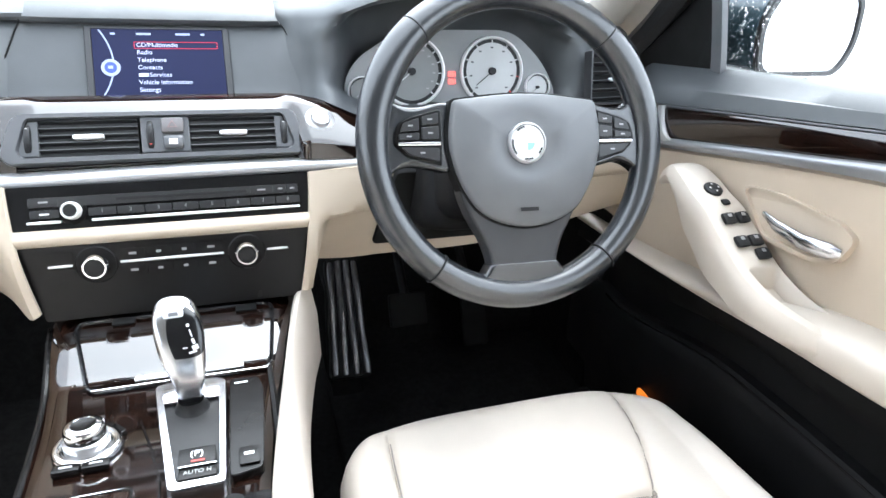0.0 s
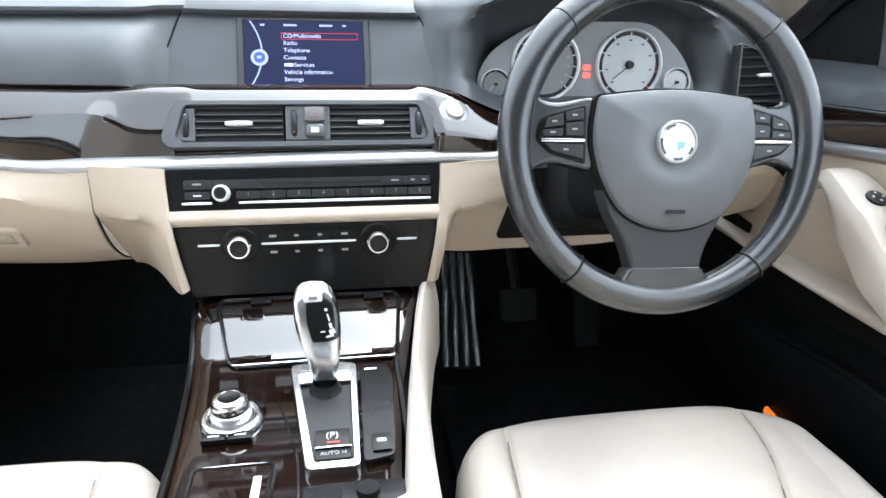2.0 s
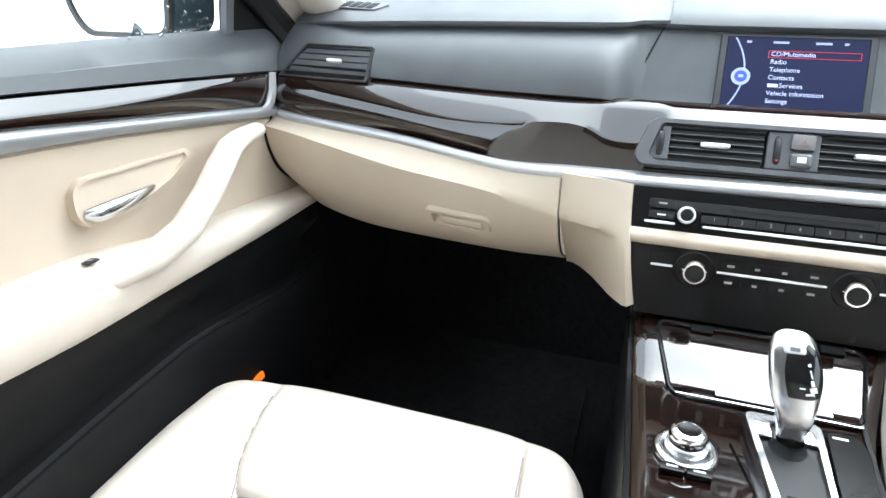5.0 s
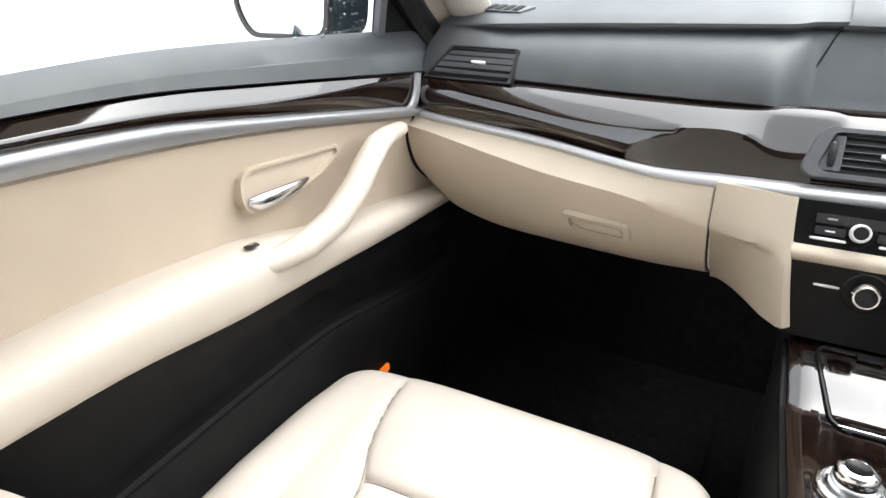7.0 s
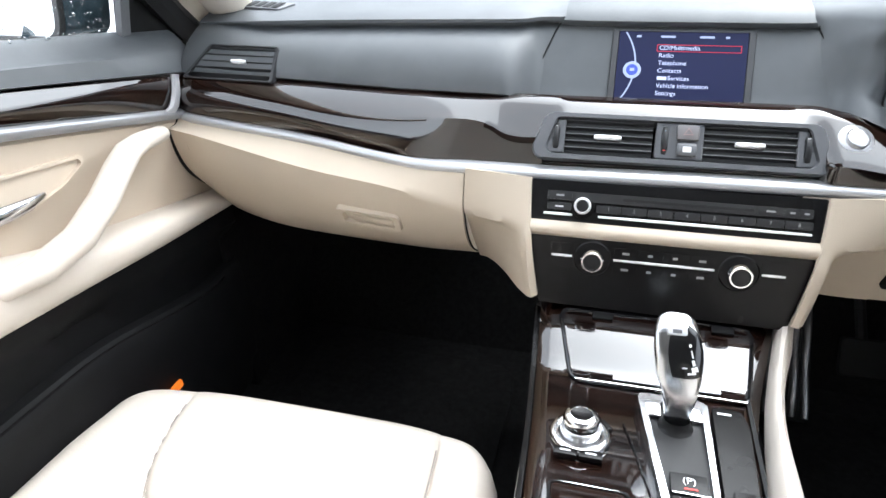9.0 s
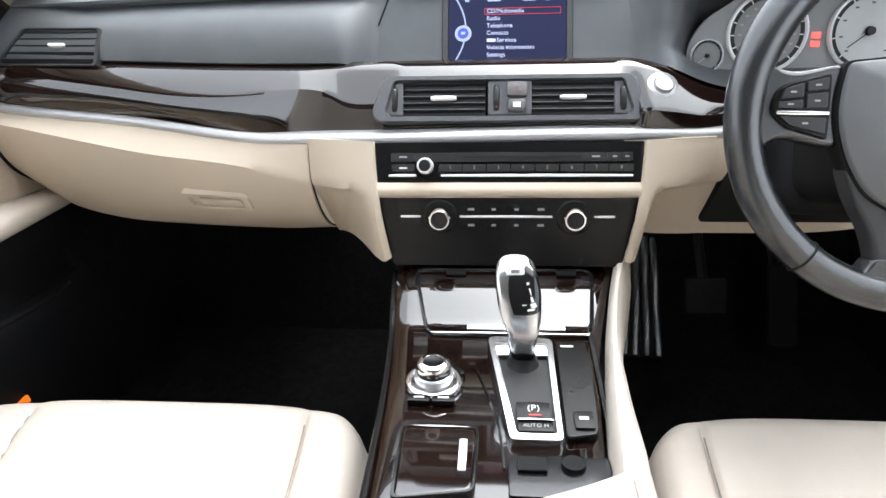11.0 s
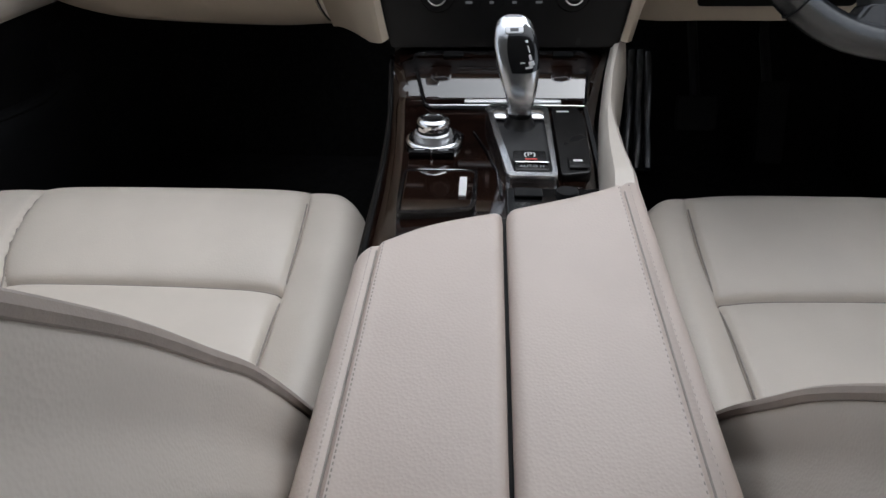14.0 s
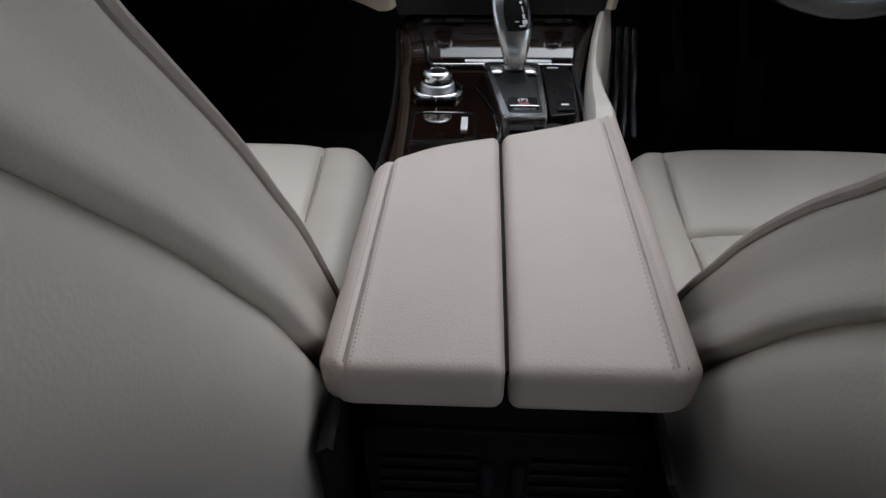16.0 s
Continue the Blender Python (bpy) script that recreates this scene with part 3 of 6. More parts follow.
        sw = lambda y, dx=0: Plane((s * 0.710 + dx, y, dz + sp(y, crest) + 0.0005), (1, 0, 0), (0, 1, (sp(y + 0.01, crest) - sp(y - 0.01, crest)) / 0.02))
        part("mirror_control", lathe([(0, 0.004), (0.010, 0.005), (0.013, 0.003), (0.0135, 0)], sw(0.910), 20), BLACK, d, "round black mirror control")
        for a in range(4):
            p = sw(0.910).at(0.007 * math.cos(a * math.pi / 2), 0.007 * math.sin(a * math.pi / 2), 0.0045)
            bar("arrow_mark", p, 0, 0, 0.003, 0.003, WHITE, d)
        part("fold_key", box_on(sw(0.882), 0.012, 0.010, 0.004, 0.002), BLACK, d)
        for y, sides in ((0.858, (-0.011, 0.011)), (0.826, (-0.011, 0.011)), (0.808, (0.011,))):
            for dx in sides:
                p = sw(y, dx)
                k = part("window_switch", box_on(p, 0.020, 0.017, 0.007, 0.003), BLACK, d, "black window switch")
                bar("switch_mark", p.at(0, 0.003, 0.007), 0, 0, 0.006, 0.005, SILVER, k)
    lm = Plane((s * 0.744, 0.940 if s < 0 else 0.960, 0.252 if s < 0 else 0.207), (0, -s, 0), (0, 0, 1))
    part("courtesy_lamp", box_on(lm, 0.035, 0.014, 0.008, 0.003), AMBER, d, "small lit amber courtesy lamp")
    # window glass, mirror triangle
    rows = []
    for t in steps(0, 1, 6):
        rows.append([(s * (0.785 - 0.18 * t ** 1.2), y0 + (y1 - y0) * u, zz) for u in steps(0, 1, 10)
                     for y0, y1, zz in [(0.06, 1.10 - 0.25 * t, (zs(0.06 + (1.04 - 0.25 * t) * u) - 0.02) * (1 - t) + 1.17 * t)]])
    g = part("window_pane", grid(rows), GLASS, d)
    g.visible_shadow = False
    rear, wide = (1.089, 0.018) if s < 0 else (1.026, 0.022)
    tri = [(rear + wide - 0.006, zs(rear) - 0.010), (1.31, zs(1.2) - 0.040), (1.312, zs(1.2) + 0.004), (rear + wide + 0.022, zs(rear) + 0.165)]
    bm = grid([[(s * 0.784, *tri[0]), (s * 0.784, *tri[1])], [(s * 0.764, tri[3][0], tri[3][1]), (s * 0.776, tri[2][0], tri[2][1] + 0.02)]], 0.012)
    part("mirror_triangle", bm, RUBBER, d, "black triangle trim at the mirror")
    post = [[(s * (0.783 - 0.021 * t), rear + 0.040 * t ** 1.2 + u * wide, zs(rear) - 0.002 + 0.170 * t) for u in (0.0, 0.25, 0.75, 1.0)] for t in steps(0, 1, 8)]
    part("glass_channel", grid(post, 0.010), GREY, d, "grey upright channel between the triangle and the window")
    part("window_frame", tube([(s * 0.785, 1.29, 0.735), (s * 0.775, 1.21, 0.80), (s * 0.758, 1.12, 0.880), (s * 0.72, 0.98, 0.99), (s * 0.66, 0.82, 1.09), (s * 0.612, 0.66, 1.165), (s * 0.605, 0.06, 1.19)], 0.022, 8), BLACK, d, "black window frame")
    return d


def door_mirror(s, dz):
    m = thing("door_mirror", (s * 0.93, 1.06, 0.76), "black door mirror wet with rain, reflecting white sky", "mirror", "door mirrors")
    pl = Plane((s * (0.951 if s < 0 else 0.960), 1.074 if s < 0 else 1.060, (0.849 if s < 0 else 0.829) + dz), (0.96, s * 0.20, 0), (0, 0.06, 1))
    if pl.w.y > 0:
        pl = Plane(pl.o, -pl.u, pl.v)
    sgn = 1 if pl.u.x * s > 0 else -1
    o = [(sgn * a, b) for a, b in ((-0.105, -0.055), (0.085, -0.065), (0.115, -0.02), (0.105, 0.060), (-0.085, 0.075), (-0.12, 0.02))]
    o = o if sgn > 0 else o[::-1]
    o = [(a * (1.16 if s > 0 else 1.15), b * 1.05) for a, b in o]
    big, small = rounded(o, 0.03), rounded([(a * 0.9, b * 0.87) for a, b in o], 0.025)
    part("mirror_housing", slab([(a * 1.01, b * 1.02) for a, b in big], Plane(pl.o, pl.u, pl.v), -0.004, 0, 0.075), HOUSING, m)
    part("mirror_rim", frame_ring(big, small, pl, 0.004, 0.01), BLACK, m)
    part("mirror_glass", slab(small, pl, 0.001), MIRROR, m)
    part("mirror_arm", tube([(s * 0.835, 1.15, 0.750 + dz), (s * 0.875, 1.11, 0.765 + dz), (s * 0.93, 1.07, 0.79 + dz)], [0.022, 0.020, 0.026], 12), HOUSING, m)


ground()
shell()
def rain(s, y0, y1, z0, z1, count):
    """Drops standing on the wet glass."""
    bm = bmesh.new()
    rng = random.Random(7 + s)
    for _ in range(count):
        y, z = rng.uniform(y0, y1), rng.uniform(z0, z1)
        r = 0.0008 + 0.0018 * rng.random() ** 3
        x = s * (0.785 - 0.18 * (max(0, (z - 0.80)) / 0.37) ** 1.2 - 0.001)
        rows = [[(x - s * r * h, y + r * q * math.cos(a), z + r * 1.2 * q * math.sin(a)) for a in steps(0, 2 * math.pi, 6)[:-1]] for q, h in ((1, 0), (0.7, 0.45), (0.15, 0.6))]
        grid(rows, closed=True, bm=bm)
    tagged(part("rain_drops", bm, DROP), "rain drops on the side window", "rain", kind="stuff")


rain(1, 0.86, 1.035, 0.775, 0.90, 420)
rain(-1, 0.90, 1.08, 0.80, 0.92, 160)
door(-1, 0.0)
door(1, -0.034)
door_mirror(-1, 0.0)
door_mirror(1, -0.012)

# ---- dashboard ----
dash = thing("dashboard", (0, 1.2, 0.45), "dark grey and cream dashboard with walnut and metal trim", "dashboard")
sb_y = lambda x: sp(x, [(-0.74, 1.12), (-0.713, 1.113), (-0.515, 1.092), (-0.342, 1.066), (-0.26, 1.054), (-0.17, 1.046), (0, 1.044), (0.17, 1.046), (0.26, 1.052), (0.5, 1.09), (0.74, 1.12)])
sb_z = lambda x: sp(x, [(-0.74, 0.660), (-0.713, 0.656), (-0.515, 0.643), (-0.342, 0.628), (-0.26, 0.631), (0, 0.637), (0.17, 0.638), (0.26, 0.636), (0.5, 0.640), (0.74, 0.650)])
wt_y = lambda x: sp(x, [(-0.74, 1.155), (-0.585, 1.15), (-0.4, 1.138), (-0.27, 1.124), (-0.18, 1.114), (-0.1, 1.112), (0.13, 1.112), (0.165, 1.108), (0.2, 1.100), (0.257, 1.092), (0.3, 1.10), (0.74, 1.15)])
wt_z = lambda x: sp(x, [(-0.74, 0.717), (-0.585, 0.716), (-0.4, 0.712), (-0.27, 0.7135), (-0.18, 0.7160), (-0.1, 0.7165), (0.13, 0.7165), (0.165, 0.7160), (0.2, 0.709), (0.257, 0.688), (0.3, 0.68), (0.74, 0.69)])


def metal(x):
    y, z = sb_y(x), sb_z(x)
    return [(y + 0.02, z - 0.001)] + bez((y, z), (y - 0.005, z + 0.007), (y + 0.004, z + 0.0125), 6) + [(y + 0.02, z + 0.0135)]


def veneer(x):
    y0, z0, y1, z1 = sb_y(x) + 0.006, sb_z(x) + 0.0135, wt_y(x), wt_z(x)
    f = sp(x, [(-0.74, 0.86), (-0.5, 0.66), (-0.3, 0.42), (-0.2, 0.40), (0.2, 0.5), (0.74, 0.7)])
    side = bez((y0, z0 + 0.0005), (y0 - 0.008, z0 + (z1 - z0) * f), (y1, z1), 14)
    # beside and over the vents it stands up to a crease and then lies back
    knee_z = min(sp(abs(x), [(0.166, 0.676), (0.19, 0.674), (0.213, 0.678), (0.235, 0.691), (0.27, 0.696), (0.37, 0.694), (0.46, 0.694)]), z1 - 0.008)
    near = max(0.0, min(1.0, (0.420 - abs(x)) / 0.240))
    near = near * near * (3 - 2 * near)
    ys = y0 + 0.013 * near
    knee_y = ys + 0.30 * (knee_z - z0)
    over = max(0.0, min(1.0, (0.156 - abs(x)) / 0.014))
    knee_y, knee_z = knee_y + (1.0885 - knee_y) * over, knee_z + (0.7055 - knee_z) * over
    flat = [(ys + (knee_y - ys) * t, z0 + (knee_z - z0) * t) for t in steps(0, 1, 7)] + [(knee_y + (y1 - knee_y) * t, knee_z + (z1 - knee_z) * (1 - (1 - t) ** 1.15)) for t in steps(0, 1, 7)[1:]]
    e = max(0.0, min(1.0, (abs(x) - (0.25 if x < 0 else 0.235)) / (0.27 if x < 0 else 0.12)))
    e = e * e * (3 - 2 * e)
    face = [(b[0] + (a[0] - b[0]) * e, b[1] + (a[1] - b[1]) * e) for a, b in zip(side, flat)]
    # on the driver's side of the vents: an upright foot and a lobe that lies back under the start button
    zk = z0 + (z1 - z0) * 0.36
    lobe = [(y0, z0 + (zk - z0) * t) for t in steps(0, 1, 4)] + [(y0 + (y1 - y0) * t, zk + (z1 - zk) * t ** 0.9) for t in steps(0, 1, 10)[1:]]
    m, q = max(0.0, min(1.0, (x - 0.158) / 0.014)), max(0.0, min(1.0, (x - 0.235) / 0.06))
    m = m * m * (3 - 2 * m) * (1 - q * q * (3 - 2 * q))
    face = [(a[0] + (b[0] - a[0]) * m, a[1] + (b[1] - a[1]) * m) for a, b in zip(face, lobe)]
    # a deep opening takes the vents
    if abs(x) < 0.158:
        face = [(y + (0.034 if 1 <= i <= 6 else 0.0), z) for i, (y, z) in enumerate(face)]
    return [(y0 + 0.015, z0)] + face + [(y1 + 0.02, z1 + 0.002)]


part("metal_strip", sweep(steps(-0.745, 0.745, 90), metal, 0.003), SILVER, dash, "satin metal strip along the dashboard")
part("wood_trim", sweep(steps(-0.745, 0.745, 240), veneer, 0.003), WOOD, dash, "glossy dark walnut trim")

def top_on(y, z):
    """From the front edge over the top to the foot of the windscreen."""
    return [(y + 0.006, z + 0.006), (y + 0.03, z + 0.012), (y + 0.12, z + 0.022), (y + 0.28, z + 0.04), (1.60, 0.868), (1.74, 0.872)]


def pad(x):
    y0, z0 = wt_y(x) + 0.004, wt_z(x) + 0.003
    y1, z1 = sp(x, [(-0.74, 1.235), (-0.5, 1.22), (-0.17, 1.205)]), sp(x, [(-0.74, 0.780), (-0.5, 0.790), (-0.17, 0.798)])
    k = max(0.0, min(1.0, (x + 0.235) / 0.063))
    k = k * k * (3 - 2 * k)
    cy, cz_ = y0 + 0.012 + k * 0.050, z1 - 0.02 - k * 0.022
    y0, z0 = y0 + k * (1.148 - y0), z0 + k * (0.702 - z0)
    g = max(0.0, min(1.0, (x + 0.72) / 0.10))
    lip = [(y1 + 0.010 * g, z1 - 0.008 * g), (y1 + 0.011 * g, z1 - 0.004 * g), (y1 - 0.003 * g, z1 - 0.002 * g), (y1 - 0.003 * g, z1 + 0.003)]
    line = [(y0 + 0.03, z0 - 0.006), (y0 + 0.004, z0 - 0.001)] + bez((y0, z0 + 0.002), (cy, cz_), (y1 + 0.001, z1 - 0.012 * g), 10) + lip + top_on(y1, z1)
    b = max(0.0, min(1.0, (x + 0.212) / 0.025))
    return [(y + 0.016 * b * b * (3 - 2 * b), z) for y, z in line]


part("upper_pad", sweep(steps(-0.745, -0.150, 44), pad, 0.004), DASH, dash, "dark grey soft upper dashboard", 50)


def housing(u):
    """The display's housing narrows towards its top, where a lip overhangs it."""
    line = [(1.120, 0.707), (1.144, 0.700), (1.148, 0.703), (1.160, 0.722), (1.180, 0.752), (1.199, 0.781), (1.203, 0.786), (1.205, 0.790), (1.196, 0.794), (1.194, 0.799), (1.198, 0.803), (1.212, 0.812), (1.30, 0.828)]
    wide = lambda z: sp(z, [(0.700, 0.193), (0.735, 0.185), (0.780, 0.167), (0.800, 0.155)])
    k = 0.006 * abs(u) ** 8
    return [(u * wide(min(z, 0.803)), y + 0.009 + k, z) for y, z in line]


part("display_housing", grid([housing(u) for u in steps(-1, 1, 28)], 0.003), DASH, dash, "dark grey display housing narrowing upwards", 50)
for side in (0, -1):
    edge = [housing(u) for u in steps(-1, 1, 28)][side][2:9]
    part("housing_gap", tube([(x * 1.004, y - 0.001, z) for x, y, z in edge], 0.0011, 6, up=(1, 0, 0)), RUBBER, dash, "dark gap beside the display housing")

hood_z = lambda x: sp(x, [(0.172, 0.800), (0.22, 0.812), (0.28, 0.842), (0.38, 0.858), (0.48, 0.848), (0.56, 0.818), (0.62, 0.798), (0.745, 0.780)])
hood_y = lambda x: sp(x, [(0.172, 1.205), (0.22, 1.165), (0.28, 1.115), (0.38, 1.095), (0.48, 1.105), (0.56, 1.145), (0.62, 1.185), (0.745, 1.235)])


def binnacle(x):
    y, z = hood_y(x), hood_z(x)
    inner = sp(x, [(0.172, 0.0), (0.22, 0.35), (0.27, 1), (0.565, 1), (0.60, 0.3), (0.62, 0.0)])
    inner = max(0, min(1, inner))
    y0, z0 = wt_y(x) + 0.004, wt_z(x) + 0.003
    yb, zb = 1.214, 0.69
    foot = [(y0 + 0.03, z0 - 0.006), (y0, z0 + 0.002)]
    k = max(0.0, min(1.0, (0.225 - x) / 0.053))
    k = k * k * (3 - 2 * k)
    y0, z0 = y0 + k * (1.148 - y0), z0 + k * (0.702 - z0)
    foot = [(y0 + 0.03, z0 - 0.006), (y0, z0 + 0.002)]
    flat = bez((y0, z0 + 0.003), (y0 + 0.012 + k * 0.02, z - 0.02 - k * 0.02), (y, z), 8)
    cave = [(y0 + 0.02, z0 + 0.006), (y0 + 0.06, z0 + 0.008), (yb, zb), (yb + 0.005, zb + 0.05), (yb + 0.005, zb + 0.09), (yb, z - 0.02), (yb - 0.03, z - 0.012), (y + 0.02, z - 0.008), (y, z)]
    mid = [(a[0] + (b[0] - a[0]) * inner, a[1] + (b[1] - a[1]) * inner) for a, b in zip(flat, cave)]
    b = max(0.0, min(1.0, (0.212 - x) / 0.025))
    return [(yy + 0.016 * b * b * (3 - 2 * b), zz) for yy, zz in foot + mid + top_on(y, z)]


part("instrument_hood", sweep(steps(0.150, 0.745, 52), binnacle, 0.003), DASH, dash, "dark grey instrument hood", 75)

# lower, cream half
glove_c = lambda x: (sp(x, [(-0.735, 1.10), (-0.5, 1.07), (-0.26, 1.045)]), sp(x, [(-0.735, 0.642), (-0.69, 0.637), (-0.5, 0.609), (-0.37, 0.597), (-0.26, 0.578)]))
glove_b = lambda x: (sp(x, [(-0.74, 1.168), (-0.69, 1.155), (-0.55, 1.15), (-0.26, 1.14)]), sp(x, [(-0.74, 0.518), (-0.70, 0.494), (-0.62, 0.472), (-0.547, 0.464), (-0.35, 0.458), (-0.26, 0.462)]))


def glove(x):
    t, c, b = (sb_y(x) + 0.002, sb_z(x) - 0.001), glove_c(x), glove_b(x)
    return [(t[0] + 0.02, t[1])] + bez(t, (t[0] - 0.006, t[1] - 0.01), (c[0] - 0.003, c[1] + 0.006), 5) + bez((c[0] - 0.002, c[1]), (c[0] + 0.016, c[1] * 0.35 + b[1] * 0.65), b, 12) + [(b[0] + 0.03, b[1] - 0.004), (1.62, 0.43)]


gb = part("glove_box", sweep(steps(-0.755, -0.262, 40), glove, 0.003), LOWER, dash, "closed cream glove box")
part("panel_gap", tube([(-0.2600, y - 0.0006, z) for y, z in glove(-0.260)[1:-2]], 0.0013, 6, up=(1, 0, 0)), RUBBER, dash, "dark gap beside the glove box")
lid_x = lambda z: sp(z, [(0.50, -0.672), (0.53, -0.690), (0.55, -0.701), (0.575, -0.711), (0.61, -0.717), (0.66, -0.719)])
part("panel_gap", tube([(lid_x(z), y - 0.0008, z) for x in (-0.71,) for y, z in glove(x)[1:-2]], 0.0010, 6, up=(1, 0, 0)), RUBBER, dash, "dark gap beside the glove box")
side_x = lambda z: sp(z, [(0.50, -0.716), (0.53, -0.738), (0.56, -0.751), (0.60, -0.750), (0.66, -0.741)])
part("side_gap", tube([(side_x(z), y - 0.002, z) for y, z in glove(-0.742)[1:-3]], 0.0028, 8, up=(1, 0, 0)), RUBBER, dash, "dark joint between glove box and door")
hx = -0.414
sec = [p for p in glove(hx) if 0.50 < p[1] < 0.60]
low_, high_ = min(sec, key=lambda p: abs(p[1] - 0.525)), min(sec, key=lambda p: abs(p[1] - 0.558))
hpl = Plane((hx, (low_[0] + high_[0]) / 2 - 0.005, (low_[1] + high_[1]) / 2), (1, -0.075, -0.02), (0, high_[0] - low_[0], high_[1] - low_[1]))
part("glove_handle", frame_ring(rrect(0.104, 0.038, 0.011), rrect(0.080, 0.022, 0.006), hpl, 0.0055, 0.006, 0.0045), LOWER, gb)
# black plate in the cream recess stands for the rim's shadow
part("handle_recess", slab(rrect(0.082, 0.024, 0.006), hpl.at(0, 0, -0.004), 0.001), MATBLACK, gb, "black plate painting the shade behind the latch")
part("glove_latch", box_on(hpl, 0.066, 0.0155, 0.008, 0.004, (0.006, -0.0025, -0.003), (6, 5, 4)), LOWER, gb, "cream pull latch")

stack_y = lambda z: sp(z, [(0.478, 0.985), (0.50, 0.990), (0.551, 1.0), (0.575, 1.008), (0.613, 1.028), (0.640, 1.042)])


def cheek(s):
    """A flat upper band level with the cross bar; below its crease a set-back face with a fin along the panel."""
    rows = []
    base = [(0, 0.460), (0.35, 0.462), (0.7, 0.475), (0.88, 0.490), (1, 0.501)] if s < 0 else [(0, 0.490), (0.35, 0.490), (0.7, 0.493), (1, 0.498)]
    back = [(0.458, 1.14), (0.50, 1.105), (0.578, 1.048), (0.586, 1.045), (0.641, 1.053)]
    for t in steps(0, 1, 28):
        row = []
        for u in steps(0, 1, 22):
            x_top, x_bot = 0.258 + (0.169 - 0.258) * u, 0.258 + (0.150 - 0.258) * u
            z = 0.641 + (sp(u, base) - 0.641) * t
            yo = sp(z, back) if s < 0 else knee_y(z)
            yi = stack_y(z) - 0.006
            e = u
            f = max(0.0, min(1.0, (0.585 - z) / 0.011))
            k = 0.26 - 0.20 * max(0.0, (0.575 - z) / 0.10) if s < 0 else 0.62 + 0.16 * max(0.0, (0.57 - z) / 0.09)
            n = max(0.0, min(1.0, (u - k) / (0.94 - k)))
            e += ((n ** 1.7 if s < 0 else n * n * (3 - 2 * n)) - e) * f
            row.append((s * (x_top + (x_bot - x_top) * t ** 1.5), yo + (yi - yo) * e, z))
        rows.append(row)
    part("side_cheek", grid(rows, 0.006), LOWER, dash, "cream cheek beside the control panels")


cheek(-1)
part("cross_bar", sweep(steps(-0.170, 0.170, 24), lambda x: bez((1.020, 0.5965), (0.999, 0.592), (1.003, 0.582), 5) + bez((1.003, 0.582), (1.004, 0.575), (1.014, 0.5745), 4), 0.003), LOWER, dash, "cream cross bar")


def knee(x):
    t = (sb_y(x) + 0.002, sb_z(x) - 0.001)
    c, b = (t[0] - 0.004, 0.586), (sp(x, [(0.26, 1.078), (0.45, 1.09), (0.74, 1.16)]), sp(x, [(0.26, 0.490), (0.5, 0.488), (0.74, 0.50)]))
    return [(t[0] + 0.02, t[1])] + bez(t, (t[0] - 0.006, t[1] - 0.01), (c[0] - 0.002, c[1] + 0.006), 5) + bez(c, (c[0] + 0.001, c[1] - 0.006), (c[0] + 0.012, c[1] - 0.011), 5) + bez((c[0] + 0.0125, c[1] - 0.0115), (c[0] + 0.018, c[1] * 0.4 + b[1] * 0.6), b, 10) + [(b[0] + 0.03, b[1] - 0.004), (1.62, 0.43)]


def knee_y(z):
    """How far forward the knee panel lies at its inner end."""
    line = knee(0.258)[1:-2]
    for (y0, z0), (y1, z1) in zip(line, line[1:]):
        if z1 <= z <= z0 and z0 > z1:
            return y0 + (y1 - y0) * (z0 - z) / (z0 - z1)
    return line[0][0] if z > line[0][1] else line[-1][0]


part("knee_panel", sweep(steps(0.256, 0.745, 36), knee, 0.003), LOWER, dash, "cream knee panel under the steering column")
cheek(1)
part("column_recess", slab(rounded([(0.262, -0.060), (0.470, -0.060), (0.490, 0.065), (0.290, 0.065), (0.278, 0.012)], 0.008), Plane((0, 1.055, 0.570), (1, 0, 0), (0, -0.22, 1)), 0.004, 0.002, 0.03), RUBBER, dash, "black cut-out round the steering column")
part("stack_body", rbox((0.31, 0.30, 0.32), 0.01, (3, 3, 3), lambda p: Vector((p.x, p.y + 1.175 + 0.12 * (p.z + 0.16), p.z + 0.475))), BLACK, dash)

# ---- display ----
dp = Plane((0, 1.1832, 0.7460), (1, 0, 0), (0, 0.055, 0.083))
disp = thing("display", dp.o, "lit dark blue menu screen in a grey housing", "screen")
part("screen_surround", frame_ring(rrect(0.178, 0.098, 0.004), rrect(0.160, 0.092, 0.002), dp, 0.0025, 0.006), SLAT, disp)
scr = part("screen", slab(rrect(0.160, 0.092, 0.002), dp, 0.0015), SCREEN, disp, "dark blue menu screen")
arc = [dp(-0.0715 + 0.015 * (1 - (v / 0.045) ** 2), v, 0.002) for v in steps(-0.045, 0.045, 16)]
part("screen_arc", tube(arc, 0.0010, 6, up=tuple(dp.w), flat=0.3), SCREEN_EDGE, scr)
part("screen_knob", lathe([(0, 0.0012), (0.0085, 0.0012), (0.011, 0.001), (0.0115, 0)], dp.at(-0.060, -0.006, 0.0022), 24), SCREEN_EDGE, scr)
part("screen_knob_centre", lathe([(0, 0.0006), (0.007, 0.0006), (0.0075, 0)], dp.at(-0.060, -0.006, 0.0034), 24), SCREEN_KNOB, scr)
bar("knob_mark", dp.at(-0.060, -0.006, 0.0041), 0, 0, 0.006, 0.004, SCREEN_EDGE, scr, 0.0002, 0.0001)
part("screen_marker", frame_ring(rrect(0.104, 0.0095, 0.001), rrect(0.102, 0.0078, 0.001), dp.at(0.021, 0.0245, 0.002), 0.0003), SCREEN_RED, scr)
menu = ["CD/Multimedia", "Radio", "Telephone", "Contacts", "      Services", "Vehicle information", "Settings"]
